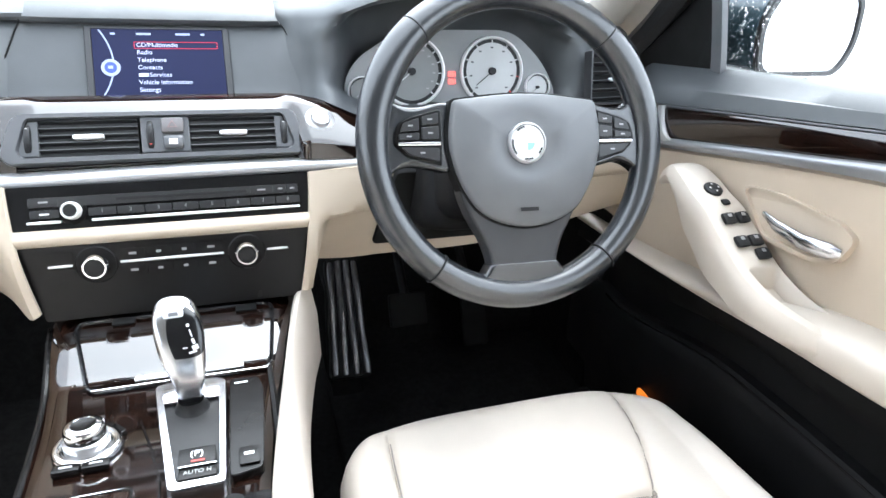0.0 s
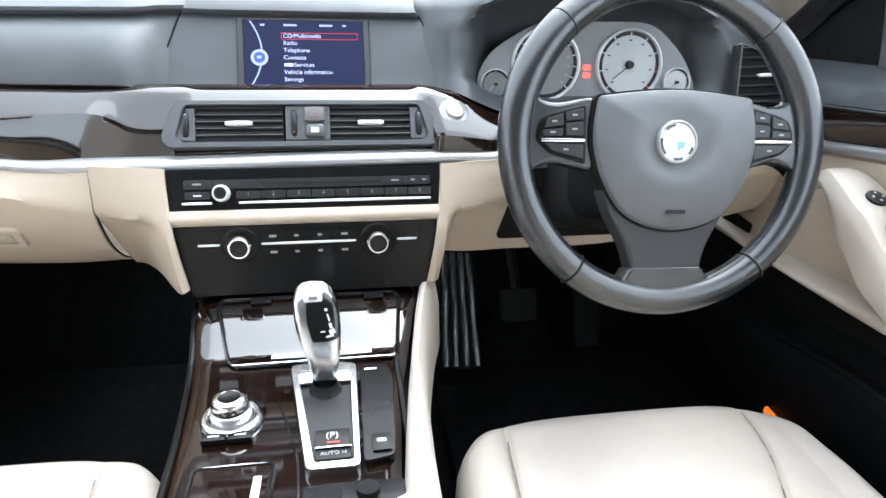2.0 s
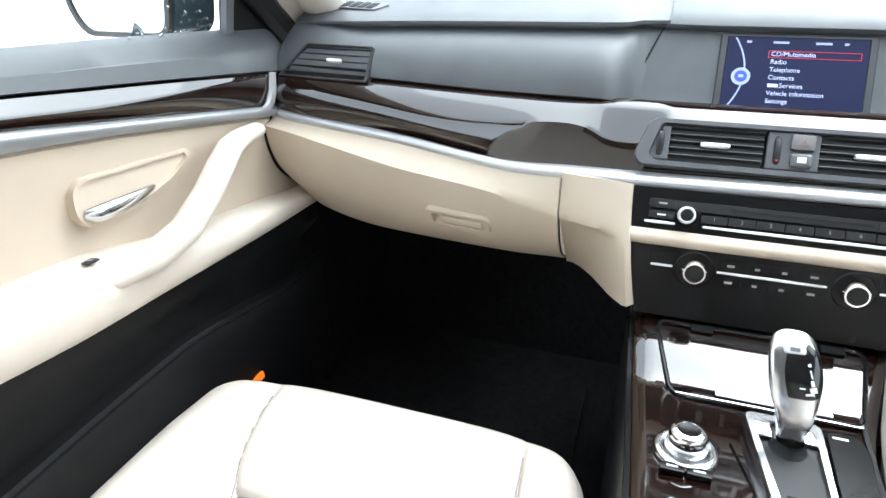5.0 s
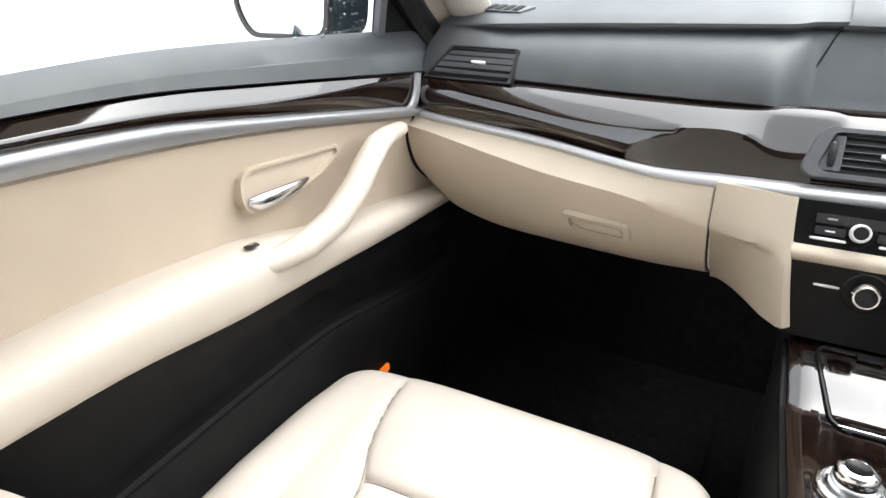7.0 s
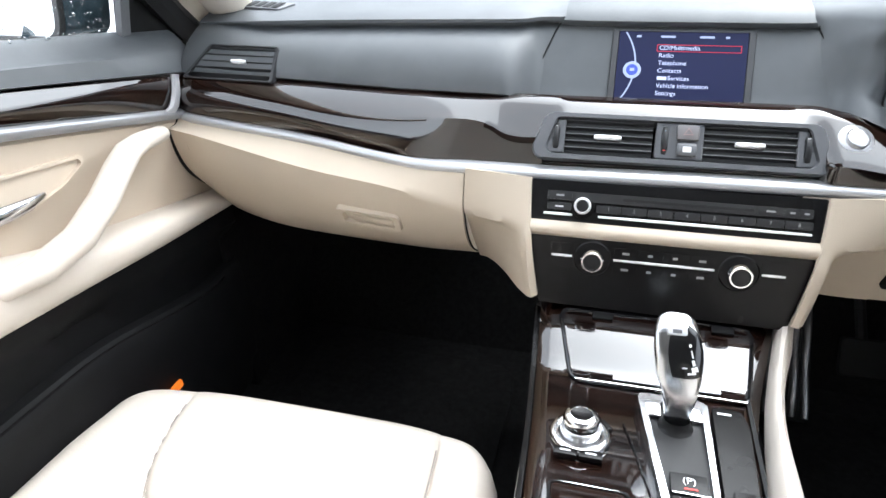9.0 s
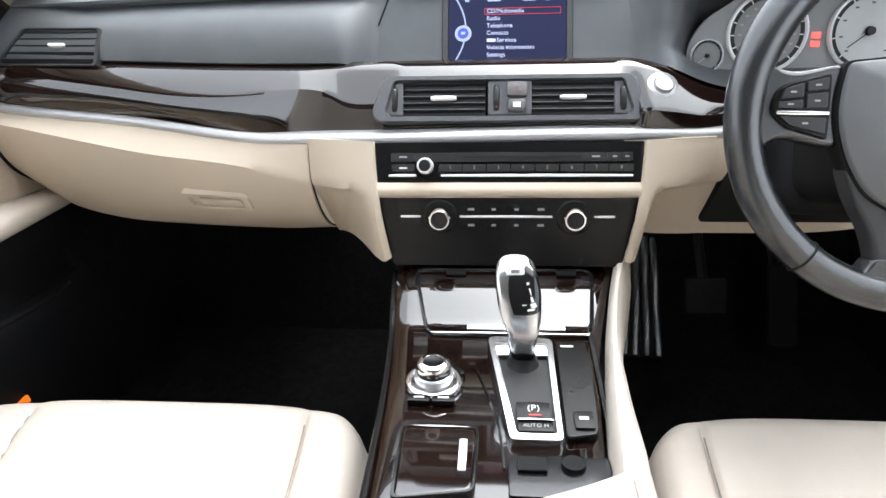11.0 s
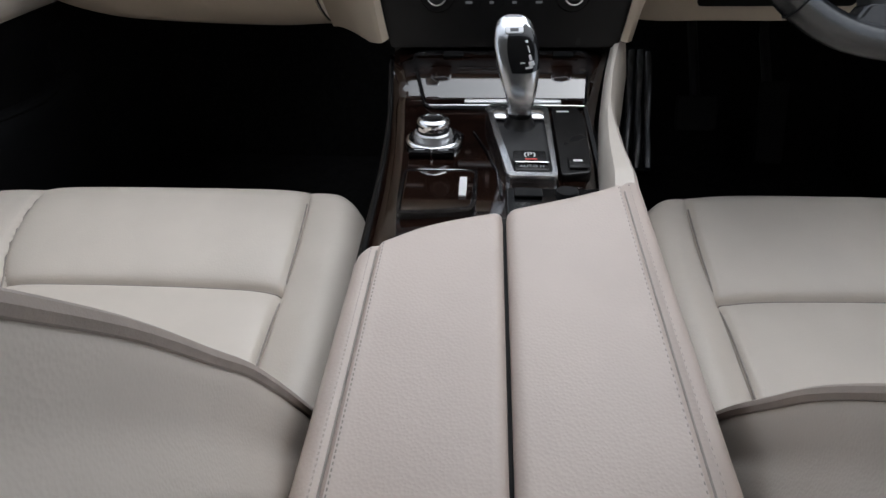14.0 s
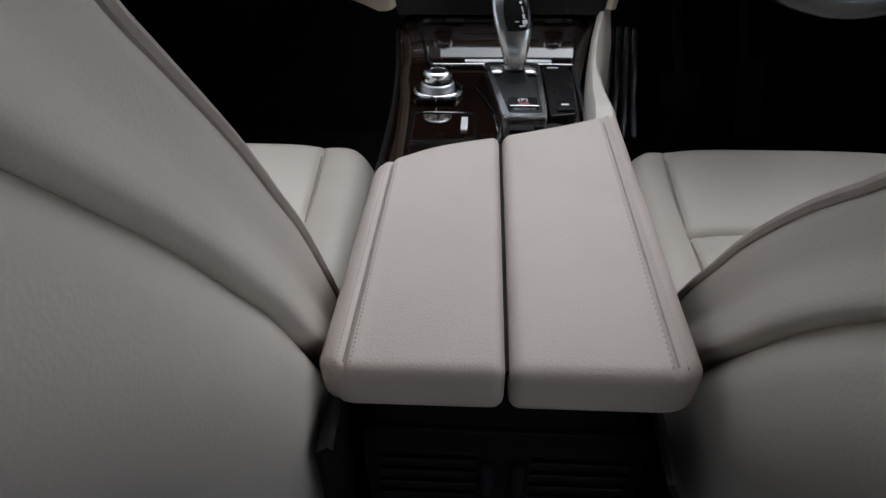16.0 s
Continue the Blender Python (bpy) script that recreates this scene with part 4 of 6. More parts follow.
for i, line in enumerate(menu):
    words("menu_line", line, dp.at(-0.028, 0.0245 - 0.0101 * i, 0.0022), 0.0082, SCREEN_TEXT, scr)
bar("menu_mark", dp.at(0, 0, 0.0022), -0.0215, 0.0245 - 0.0101 * 4, 0.012, 0.0045, SCREEN_TEXT, scr, 0.0002, 0.0001)
for u, w in ((-0.055, 0.006), (-0.018, 0.018), (0.030, 0.018), (0.055, 0.005)):
    bar("status_mark", dp.at(0, 0, 0.0022), u, 0.0395, w, 0.003, SCREEN_EDGE, scr, 0.0002, 0.0001)

# ---- middle vents ----
vp = Plane((0, 1.0825, 0.6805), (1, 0, 0), (0, 0.56, 0.83))


def louvre(parent, pl, w, h, count, tab=True, mat=None):
    part("vent_back", slab(rrect(w, h, 0.003), pl, -0.018, 0, 0.004), BLACK, parent)
    for i in range(count):
        v = -h / 2 + h * (i + 0.5) / count
        p = pl.at(0, v, -0.006)
        tilt = Plane(p.o, p.u, p.v * 0.45 + p.w)
        part("slat", rbox((w, 0.016, 0.0022), 0.001, (4, 2, 2), lambda q, t=tilt: t(q.x, q.y, q.z)), mat or SLAT, parent)
    if tab:
        part("vent_tab", box_on(pl, 0.034, 0.0065, 0.009, 0.003, (0, 0, -0.004), (6, 4, 4)), TAB, parent, "chrome vent tab")


vents = thing("air_vents", vp.o, "grey centre air vents with black slats and chrome tabs", "air vent")
part("vent_surround", frame_ring(rounded([(-0.168, -0.031), (0.168, -0.031), (0.176, -0.020), (0.160, 0.029), (-0.160, 0.029), (-0.176, -0.020)], 0.012), rounded([(-0.151, -0.0235), (0.151, -0.0235), (0.156, -0.016), (0.145, 0.0225), (-0.145, 0.0225), (-0.156, -0.016)], 0.006), vp, 0.010, 0.02, 0.003), GREY, vents, "grey vent surround")
for s in (-1, 1):
    louvre(vents, vp.at(s * 0.082 + (0.001 if s > 0 else 0.0), 0, 0.004), 0.108, 0.043, 5)
    part("vent_cheek", slab(rounded([(-0.011, -0.0215), (0.011, -0.0215), (0.011, 0.0215), (-0.011, 0.0215)], 0.002), vp.at(s * 0.1455, -0.001, -0.004), 0.010, 0.002, 0.01), GREY, vents)
    part("thumb_wheel", rbox((0.008, 0.034, 0.012), 0.003, (3, 8, 3), lambda q, s=s: vp(s * 0.1455 + q.x, -0.001 + q.y, 0.005 + q.z - 14 * q.y * q.y)), BLACK, vents)
    for v in (-0.010, 0, 0.010):
        bar("wheel_mark", vp.at(0, 0, 0.0085), s * 0.1455, v, 0.003, 0.003, WHITE, vents)
part("vent_middle", slab(rrect(0.056, 0.045, 0.003), vp.at(0.003, 0, -0.004), 0.010, 0.002, 0.01), GREY, vents)
part("thumb_wheel", rbox((0.008, 0.036, 0.012), 0.003, (3, 8, 3), lambda q: vp(-0.014 + q.x, q.y, 0.005 + q.z - 14 * q.y * q.y)), BLACK, vents)
for v, mt in ((-0.011, RED), (0, BLUE), (0.010, BLUE)):
    bar("wheel_mark", vp.at(0, 0, 0.0085), -0.014, v, 0.003, 0.004, mt, vents)
hz_ = part("hazard_button", box_on(vp, 0.026, 0.019, 0.008, 0.003, (0.012, 0.0105, 0.004), (5, 4, 4)), HAZARD, vents, "pale pinkish hazard light button")
part("hazard_mark", frame_ring([(0.007 * math.cos(a), 0.006 * math.sin(a)) for a in (-0.52, 1.57, 3.66)], [(0.005 * math.cos(a), 0.0042 * math.sin(a)) for a in (-0.52, 1.57, 3.66)], vp.at(0.012, 0.010, 0.0121), 0.0004, edge=0.0001), DULL_RED, hz_)
lk = part("lock_button", box_on(vp, 0.024, 0.017, 0.008, 0.005, (0.012, -0.0105, 0.004), (5, 4, 4)), GREY, vents, "grey central locking button")
bar("lock_mark", vp.at(0, 0, 0.0118), 0.012, -0.0105, 0.010, 0.007, WHITE, lk)

# ---- radio panel ----
rp = Plane((0, 1.0275, 0.616), (1, 0, 0), (0, 0.447, 0.894))
radio = thing("radio_panel", rp.o, "black gloss radio panel with disc slot and keys", "radio")
part("panel", slab(rounded([(-0.167, -0.0255), (0.167, -0.0255), (0.170, 0.0255), (-0.170, 0.0255)], 0.003), rp, 0.003, 0.001, 0.02), GLOSS, radio)
part("disc_strip", box_on(rp, 0.300, 0.0115, 0.0016, 0.0006, (0.002, 0.0065, 0.003)), KEY, radio)
part("disc_slot", box_on(rp, 0.148, 0.0035, 0.0006, 0.0003, (0.018, 0.0065, 0.0045)), BLACK, radio, "black disc slot")
for u, w in ((-0.132, 0.030), (0.110, 0.028), (0.133, 0.014), (0.148, 0.014)):
    k = part("key", box_on(rp, w, 0.0105, 0.0022, 0.0008, (u, 0.0070, 0.0032)), KEY, radio)
    bar("key_mark", rp.at(0, 0, 0.0052), u, 0.007, min(0.010, w * 0.4), 0.0022, PRINT, k, 0.0003, 0.0001)
k = part("key", box_on(rp, 0.030, 0.0095, 0.0022, 0.0008, (-0.132, -0.0070, 0.003)), KEY, radio)
bar("key_mark", rp.at(0, 0, 0.005), -0.132, -0.007, 0.010, 0.002, WHITE, k, 0.0003, 0.0001)
for i in range(8):
    u = -0.072 + 0.0305 * i
    k = part("preset_key", box_on(rp, 0.0295, 0.0095, 0.0022, 0.0008, (u, -0.0070, 0.003)), KEY, radio)
    words("preset_number", str(i + 1), rp.at(u, -0.0065, 0.0054), 0.006, PRINT, k, "CENTER")
part("chrome_line", box_on(rp, 0.036, 0.0036, 0.0026, 0.0012, (-0.133, -0.0165, 0.003)), TAB, radio)
part("chrome_line", box_on(rp, 0.240, 0.0036, 0.0026, 0.0012, (0.036, -0.0165, 0.003)), TAB, radio)


def knob(parent, pl, r, h, collar):
    k = part("knob", lathe([(0, h * 0.92), (r * 0.60, h * 0.92), (r * 0.64, h * 0.86), (r * 0.68, h * 0.88)], pl, 36), BLACK, parent)
    part("knob_ring", lathe([(r * 0.68, h * 0.86), (r * 0.72, h), (r * 0.84, h), (r * 0.96, h * 0.80), (r, h * 0.4), (r, 0)], pl, 36), TAB if r < 0.012 else CHROME, k, "chrome knob ring")
    part("knob_collar", lathe([(r, 0.001), (collar, 0.0012), (collar + 0.0015, 0)], pl, 36), SATIN, k)


knob(radio, rp.at(-0.1035, -0.0045, 0.003), 0.0106, 0.014, 0.0145)

# ---- climate panel ----
cp = Plane((0, 0.9985, 0.5315), (1, 0, 0), (0, 0.021, 0.092))
clim = thing("climate_panel", cp.o, "dark satin climate panel with two chrome knobs", "climate control")
part("panel", slab(rounded([(-0.149, -0.046), (0.149, -0.046), (0.166, 0.0455), (-0.166, 0.0455)], 0.003), cp, 0.003, 0.001, 0.02), SATIN, clim)
KV = 0.0215
for s in (-1, 1):
    knob(clim, cp.at(s * 0.0855, KV - 0.001, 0.003), 0.0152, 0.017, 0.0215)
    part("chrome_line", box_on(cp, 0.026, 0.0032, 0.0024, 0.001, (s * 0.1235, KV, 0.003)), TAB, clim)
    for v in (0.010, -0.010):
        part("key", box_on(cp, 0.029, 0.0130, 0.0016, 0.0008, (s * 0.1235, KV + v, 0.0024)), SATIN, clim)
part("chrome_line", box_on(cp, 0.118, 0.0034, 0.0026, 0.0012, (-0.001, KV, 0.003)), TAB, clim, "long chrome line between the keys")
for i, u in enumerate((-0.0455, -0.0165, 0.0125, 0.0435)):
    for v, tag in ((0.0095, None), (-0.0115, None)):
        k = part("key", box_on(cp, 0.0285, 0.0135, 0.0016, 0.0008, (u, KV + v, 0.0024)), SATIN, clim)
        bar("key_mark", cp.at(0, 0, 0.0040), u, KV + v, 0.0085 if i in (0, 3) else 0.0055, 0.0030, PRINT, k, 0.0003, 0.0001)

# ---- start button ----
stp = Plane((0.1940, 1.0800, 0.6985), (1, 0.0, -0.15), (0, 0.77, 0.64))
start = thing("start_button", stp.o, "round silver engine start button on a white plate", "button")
part("button_plate", lathe([(0.0205, -0.010), (0.0200, -0.0040), (0.0185, -0.0025), (0.0130, -0.0015)], stp, 36), SILVER, start, "bright round plate")
part("button_rim", lathe([(0.0132, -0.008), (0.0132, 0.001), (0.0126, 0.0018), (0.0120, 0.000)], stp.at(0, 0, -0.001), 36), MATT, start)
part("button_face", lathe([(0, 0.0042), (0.009, 0.004), (0.0112, 0.003), (0.0118, 0.0)], stp.at(0, 0, -0.001), 36), MATT, start)

# ---- side vents ----
def side_vent(o, u, v, po, tab, inner):
    """A vent of any outline; each slat ends at its edges."""
    p = Plane(o, u, v)
    sv = thing("side_vent", o, "black side air vent with slats and a chrome tab", "air vent", "side vents")
    c = Vector((sum(a for a, _ in po) / len(po), sum(b for _, b in po) / len(po)))
    grown = [tuple(c + (Vector(q) - c) * 1.09) for q in po]
    part("vent_surround", frame_ring(rounded(grown, 0.005), rounded(po, 0.004), p, 0.004, 0.014, 0.0015), SLAT, sv)
    part("vent_back", slab(rounded(po, 0.004), p, -0.016, 0, 0.004), RUBBER, sv)
    lo, hi = min(b for _, b in po), max(b for _, b in po)
    for i in range(inner):
        y = lo + (hi - lo) * (i + 0.5) / inner
        cross = sorted(a0 + (a1 - a0) * (y - b0) / (b1 - b0) for (a0, b0), (a1, b1) in zip(po, po[1:] + po[:1]) if (b0 - y) * (b1 - y) < 0)
        q = p.at((cross[0] + cross[-1]) / 2, y, -0.003)
        tilt = Plane(q.o, q.u, q.v * 0.45 + q.w)
        part("slat", rbox((cross[-1] - cross[0] - 0.001, 0.014, 0.0022), 0.001, (4, 2, 2), lambda z, t=tilt: t(z.x, z.y, z.z)), SLAT, sv)
    part("vent_tab", box_on(p, 0.026, 0.0055, 0.009, 0.0025, (*tab, -0.002), (6, 4, 4)), TAB, sv, "chrome vent tab")


side_vent((-0.640, 1.164, 0.737), (1, -0.05, -0.005), (0, 0.62, 0.78), [(-0.089, -0.026), (0.059, -0.026), (0.059, 0.026), (-0.053, 0.026)], (0.0, 0.002), 5)
side_vent((0.655, 1.122, 0.737), (1, 0.12, 0.0), (0, 0.35, 0.93), [(-0.044, -0.036), (0.052, -0.038), (0.040, -0.012), (-0.004, 0.030), (-0.036, 0.041)], (0.004, -0.002), 6)
gr = thing("demister_grille", (-0.66, 1.27, 0.79), "small black slotted demister grille on the dashboard", "air vent")
gp = Plane((-0.655, 1.285, 0.8005), (1, -0.25, 0), (0.1, 1, 0.14))
part("grille_plate", slab(rounded([(-0.05, -0.016), (0.05, -0.016), (0.06, 0.016), (-0.04, 0.016)], 0.004), gp, 0.002, 0.001, 0.004), GREY, gr)
for i in range(5):
    part("grille_slot", box_on(gp.at(-0.036 + 0.018 * i, 0, 0.0022), 0.013, 0.024, 0.001, 0.0004), RUBBER, gr)

# ---- instruments ----
ip = Plane((0.403, 1.178, 0.7345), (1, 0, 0), (0, 0.25, 0.97))
inst = thing("instrument_cluster", ip.o, "grey instrument cluster with two large chrome-rimmed dials", "instruments")
part("cluster_plate", slab(rounded([(-0.125, -0.066), (0.150, -0.066), (0.185, -0.040), (0.160, 0.012), (0.105, 0.062), (-0.075, 0.060), (-0.145, 0.018), (-0.168, -0.030)], 0.03), ip, 0.0, 0, 0.006), CLUSTER, inst)


def dial(u, v, r, marks, red=0.0, face=PALE_DIAL):
    p = ip.at(u, v, 0.001)
    d = part("dial_face", lathe([(0, 0.002), (r * 0.93, 0.002), (r * 0.95, 0)], p, 48), face, inst, "grey dial face")
    part("dial_ring", lathe([(r * 0.92, 0.003), (r * 0.95, 0.0075), (r, 0.0065), (r * 1.015, 0)], p, 48), TAB, d, "bright metal dial ring")
    part("dial_band", lathe([(r * 0.82, 0.0022), (r * 0.82, 0.0028), (r * 0.92, 0.0028), (r * 0.92, 0.0022)], p, 48), BLACK, d)
    for i in range(marks):
        a = radians(225 - 270 * i / (marks - 1))
        q = Plane(p(r * 0.86 * math.cos(a), r * 0.86 * math.sin(a), 0.0029), p.u * math.cos(a) + p.v * math.sin(a), p.v * math.cos(a) - p.u * math.sin(a))
        part("dial_mark", box_on(q, r * 0.10, r * 0.03, 0.0003, 0.0001, seg=(1, 1, 1)), RED if red and i > marks * red else WHITE, d)
    if marks > 6:
        # the figures cannot be read and stay plain bars
        for i in range(marks):
            a = radians(225 - 270 * i / (marks - 1))
            bar("dial_figure", p.at(0, 0, 0.0021), r * 0.68 * math.cos(a), r * 0.68 * math.sin(a), r * 0.09, r * 0.045, PRINT if face == DARK_DIAL else GREY, d, 0.0003, 0.0001)
    part("needle_hub", lathe([(0, 0.009), (r * 0.10, 0.009), (r * 0.12, 0.003)], p, 24), BLACK, d)
    a = radians(218)
    q = Plane(p(r * 0.35 * math.cos(a), r * 0.35 * math.sin(a), 0.006), p.u * math.cos(a) + p.v * math.sin(a), p.v * math.cos(a) - p.u * math.sin(a))
    part("needle", box_on(q, r * 0.62, r * 0.03, 0.001, 0.0004, seg=(1, 1, 1)), RUBBER if face == PALE_DIAL else WHITE, d)
    return d


dial(-0.060, 0.001, 0.0515, 14, face=DARK_DIAL)
dial(0.069, 0.001, 0.0515, 9, 0.75)
dial(-0.135, -0.027, 0.0215, 5, face=DARK_DIAL)
dial(0.147, -0.024, 0.0215, 5)
for v in (0.001, -0.010):
    bar("warning_lamp", ip.at(0, 0, 0.001), 0.004, v - 0.004, 0.012, 0.008, WARN, inst)
bar("info_window", ip.at(0, 0, 0.001), 0.004, -0.052, 0.07, 0.014, GREY, inst)

# ---- steering wheel ----
TILT = radians(25)
wp = Plane((0.391, 0.887, 0.720), (1, -0.012, -0.02), (0, math.sin(TILT), math.cos(TILT)))
wheel = thing("steering_wheel", wp.o, "black leather steering wheel with grey airbag cover", "steering wheel")
RM, RT = 0.1700, 0.0172
rim = []
for i in range(96):
    a = 2 * math.pi * i / 96
    bump = 1 + 0.10 * max(0, math.cos((a - radians(30)) * 1)) ** 12 + 0.10 * max(0, math.cos(a - radians(150))) ** 12
    rim.append((wp(RM * math.cos(a), RM * math.sin(a)), RT * bump))
part("rim", tube([p for p, _ in rim], [r for _, r in rim], 20, closed=True, up=tuple(wp.w)), WHEEL, wheel, "grained black leather rim")
for deg in (133, 47, -52, -128):
    a = radians(deg)
    c = wp(RM * math.cos(a), RM * math.sin(a))
    q = Plane(c, wp.u * math.cos(a) + wp.v * math.sin(a), wp.w)
    ring = [q((RT * 1.03) * math.cos(b), (RT * 1.03) * math.sin(b)) for b in steps(0, 2 * math.pi, 24)[:-1]]
    part("rim_seam", tube(ring, 0.0010, 6, closed=True, up=tuple(q.w)), RUBBER, wheel)
# spokes
hub = wp.at(0, 0, -0.002)
half_pad = [(0.034, -0.0890), (0.062, -0.0740), (0.083, -0.0410), (0.0930, -0.0050), (0.0925, 0.022), (0.087, 0.0490)]
pad_o = rounded(half_pad + [(0.0, 0.0590)] + [(-a, b) for a, b in half_pad[::-1]] + [(0.0, -0.0950)], [0.03, 0.03, 0.03, 0.03, 0.02, 0.006, 0.05, 0.006, 0.02, 0.03, 0.03, 0.03, 0.03, 0.04])


def cover(outline, pl):
    """The airbag cover: a shallow dome with a dished middle."""
    bm = bmesh.new()
    rows = []
    c = Vector((0, -0.012))
    for f in (1.0, 1.0, 0.985, 0.96, 0.9, 0.8, 0.7, 0.6, 0.5, 0.4, 0.33, 0.28, 0.22, 0.12):
        row = []
        for k, p in enumerate(outline):
            d = Vector(p) - c
            q = c + d * f
            w = 0.016 + 0.016 * (1 - f * f) ** 0.7
            rr = (q + Vector((0.006, 0.0))).length
            w -= 0.006 * math.exp(-((rr / 0.037) ** 8))
            row.append(pl(q.x, q.y, w))
        rows.append(row)
    rows[0] = [pl(*p, -0.012) for p in outline]
    rows[1] = [pl(*p, 0.008) for p in outline]
    vs = [[bm.verts.new(p) for p in r] for r in rows]
    for a, b in zip(vs, vs[1:]):
        for i in range(len(a)):
            bm.faces.new((a[i], a[(i + 1) % len(a)], b[(i + 1) % len(a)], b[i]))
    bm.faces.new(vs[-1])
    bm.faces.new(vs[0][::-1])
    return bm


cov = hub.at(0.005, 0.0, 0.0)
ab = part("airbag_cover", cover(pad_o, cov), HUB, wheel, "charcoal airbag cover", 60)
part("cover_gap", slab([(a * 1.025, (b + 0.012) * 1.025 - 0.012) for a, b in pad_o], cov, 0.0115, 0.001, 0.01), RUBBER, wheel)
bar("airbag_mark", hub.at(0.000, -0.073, 0.0255), 0, 0, 0.022, 0.0045, BLACK, ab, 0.0012)
eb = hub.at(-0.001, 0.000, 0.0260)
em = part("emblem", lathe([(0, 0.003), (0.0175, 0.0026), (0.0205, 0.002), (0.0205, -0.004)], eb, 36), WHITE, wheel, "round white and silver badge")
part("emblem_ring", lathe([(0.0200, 0.0025), (0.0210, 0.0042), (0.0226, 0.0032), (0.0230, -0.005)], eb, 36), SILVER, em)
for a0, a1 in ((100, 132), (168, 222), (258, 290), (318, 342)):
    arc = [(r * math.cos(radians(a)), r * math.sin(radians(a))) for r, run in ((0.0190, steps(a0, a1, 8)), (0.0168, steps(a1, a0, 8))) for a in run]
    part("emblem_letter", slab(arc, eb.at(0, 0, 0.0026), 0.0006), GLOSS, em)
fan = [(0, 0)] + [(0.0085 * math.cos(radians(270 + a)), 0.0085 * math.sin(radians(270 + a))) for a in steps(0, 90, 6)]
part("emblem_quarter", slab(fan, eb.at(0, 0, 0.0029), 0.0004), BLUE, em)
for s in (-1, 1):
    o = [(s * 0.080, 0.050), (s * 0.125, 0.041), (s * 0.146, 0.046), (s * 0.168, 0.072), (s * 0.170, -0.052), (s * 0.150, -0.027), (s * 0.130, -0.020), (s * 0.080, -0.031)]
    o = o[::-1] if s > 0 else o
    part("spoke", slab(rounded(o, 0.012), hub, 0.007, 0.006, 0.014), WHEEL, wheel, "black leather spoke")
    o = [(s * 0.0945, 0.0400), (s * 0.130, 0.0310), (s * 0.142, 0.0250), (s * 0.1475, 0.0130), (s * 0.1475, 0.0020), (s * 0.1340, -0.0115), (s * 0.0945, -0.0225)]
    o = o[::-1] if s > 0 else o
    cl = part("switch_block", slab(rounded(o, 0.004), hub, 0.0105, 0.002), SATIN, wheel, "dark grey spoke switches")
    for pts in ([(0.098, 0.0355), (0.117, 0.0310), (0.117, 0.0225), (0.098, 0.0240)], [(0.120, 0.0300), (0.137, 0.0245), (0.141, 0.0150), (0.120, 0.0170)],
                [(0.098, 0.0215), (0.117, 0.0195), (0.117, 0.0070), (0.098, 0.0070)], [(0.120, 0.0145), (0.1425, 0.0125), (0.1425, 0.0070), (0.120, 0.0070)],
                [(0.098, -0.0020), (0.140, -0.0010), (0.132, -0.0090), (0.098, -0.0170)]):
        o = [(s * a, b) for a, b in pts]
        o = o if s < 0 else o[::-1]
        k = part("switch_key", slab(rounded(o, 0.0015), hub.at(0, 0, 0.0098), 0.0028, 0.0008), KEY, cl)
        a, b = sum(q[0] for q in pts) / 4, sum(q[1] for q in pts) / 4
        bar("key_mark", hub.at(s * a, b, 0.0127), 0, 0, 0.0055, 0.0018, PRINT, k, 0.0003, 0.0001)
    part("chrome_bar", box_on(hub.at(s * 0.120, 0.0022, 0.0095), 0.048, 0.0042, 0.0042, 0.0015), CHROME, cl)
half_low = [(0.039, -0.150), (0.0405, -0.132), (0.048, -0.108), (0.066, -0.078), (0.077, -0.045)]
o = rounded(half_low + [(-a, b) for a, b in half_low[::-1]], [0.004, 0.03, 0.04, 0.03, 0.01, 0.01, 0.03, 0.04, 0.03, 0.004])
part("lower_spoke", slab(o, hub, 0.010, 0.005, 0.014), SPOKE, wheel, "dark grey lower spoke trim")
half_foot = [(0.088, -0.150), (0.066, -0.1510), (0.050, -0.147), (0.0415, -0.133)]
o = rounded([(a, b) for a, b in half_foot] + [(-a, b) for a, b in half_foot[::-1]] + [(-0.05, -0.167), (0.05, -0.167)], 0.005)
part("spoke_foot", slab(o, hub, 0.0108, 0.0045, 0.014), WHEEL, wheel, "leather flare where the lower spoke meets the rim")
part("column_shroud", rbox((0.13, 0.11, 0.17), 0.03, (8, 8, 8), lambda q: wp(q.x, q.y - 0.03, q.z - 0.11)), MATBLACK, wheel)
part("column_cowl", rbox((0.15, 0.11, 0.13), 0.03, (8, 8, 8), lambda q: wp(q.x, q.y - 0.045, q.z - 0.18)), MATBLACK, wheel)
for s in (-1, 1):
    part("stalk", tube([wp(s * 0.05, 0.0, -0.07), wp(s * 0.11, 0.004, -0.062), wp(s * 0.155, 0.006, -0.055)], [0.006, 0.007, 0.009], 10, up=tuple(wp.w)), BLACK, wheel)

# ---- centre console ----
con = thing("centre_console", (0, 0.75, 0.05), "dark walnut centre console between the seats", "console")
cz = lambda y: sp(y, [(0.54, 0.5085), (0.62, 0.4925), (0.70, 0.4770), (0.78, 0.4655), (0.85, 0.4580), (0.880, 0.4570), (0.895, 0.4572), (0.904, 0.4590), (0.955, 0.4738), (0.972, 0.4772), (1.01, 0.4785)])
xl = lambda y: sp(y, [(0.58, -0.120), (0.8, -0.131), (1.01, -0.147)])
xr = lambda y: sp(y, [(0.58, 0.085), (0.65, 0.084), (0.8, 0.098), (0.9, 0.116), (1.01, 0.142)])


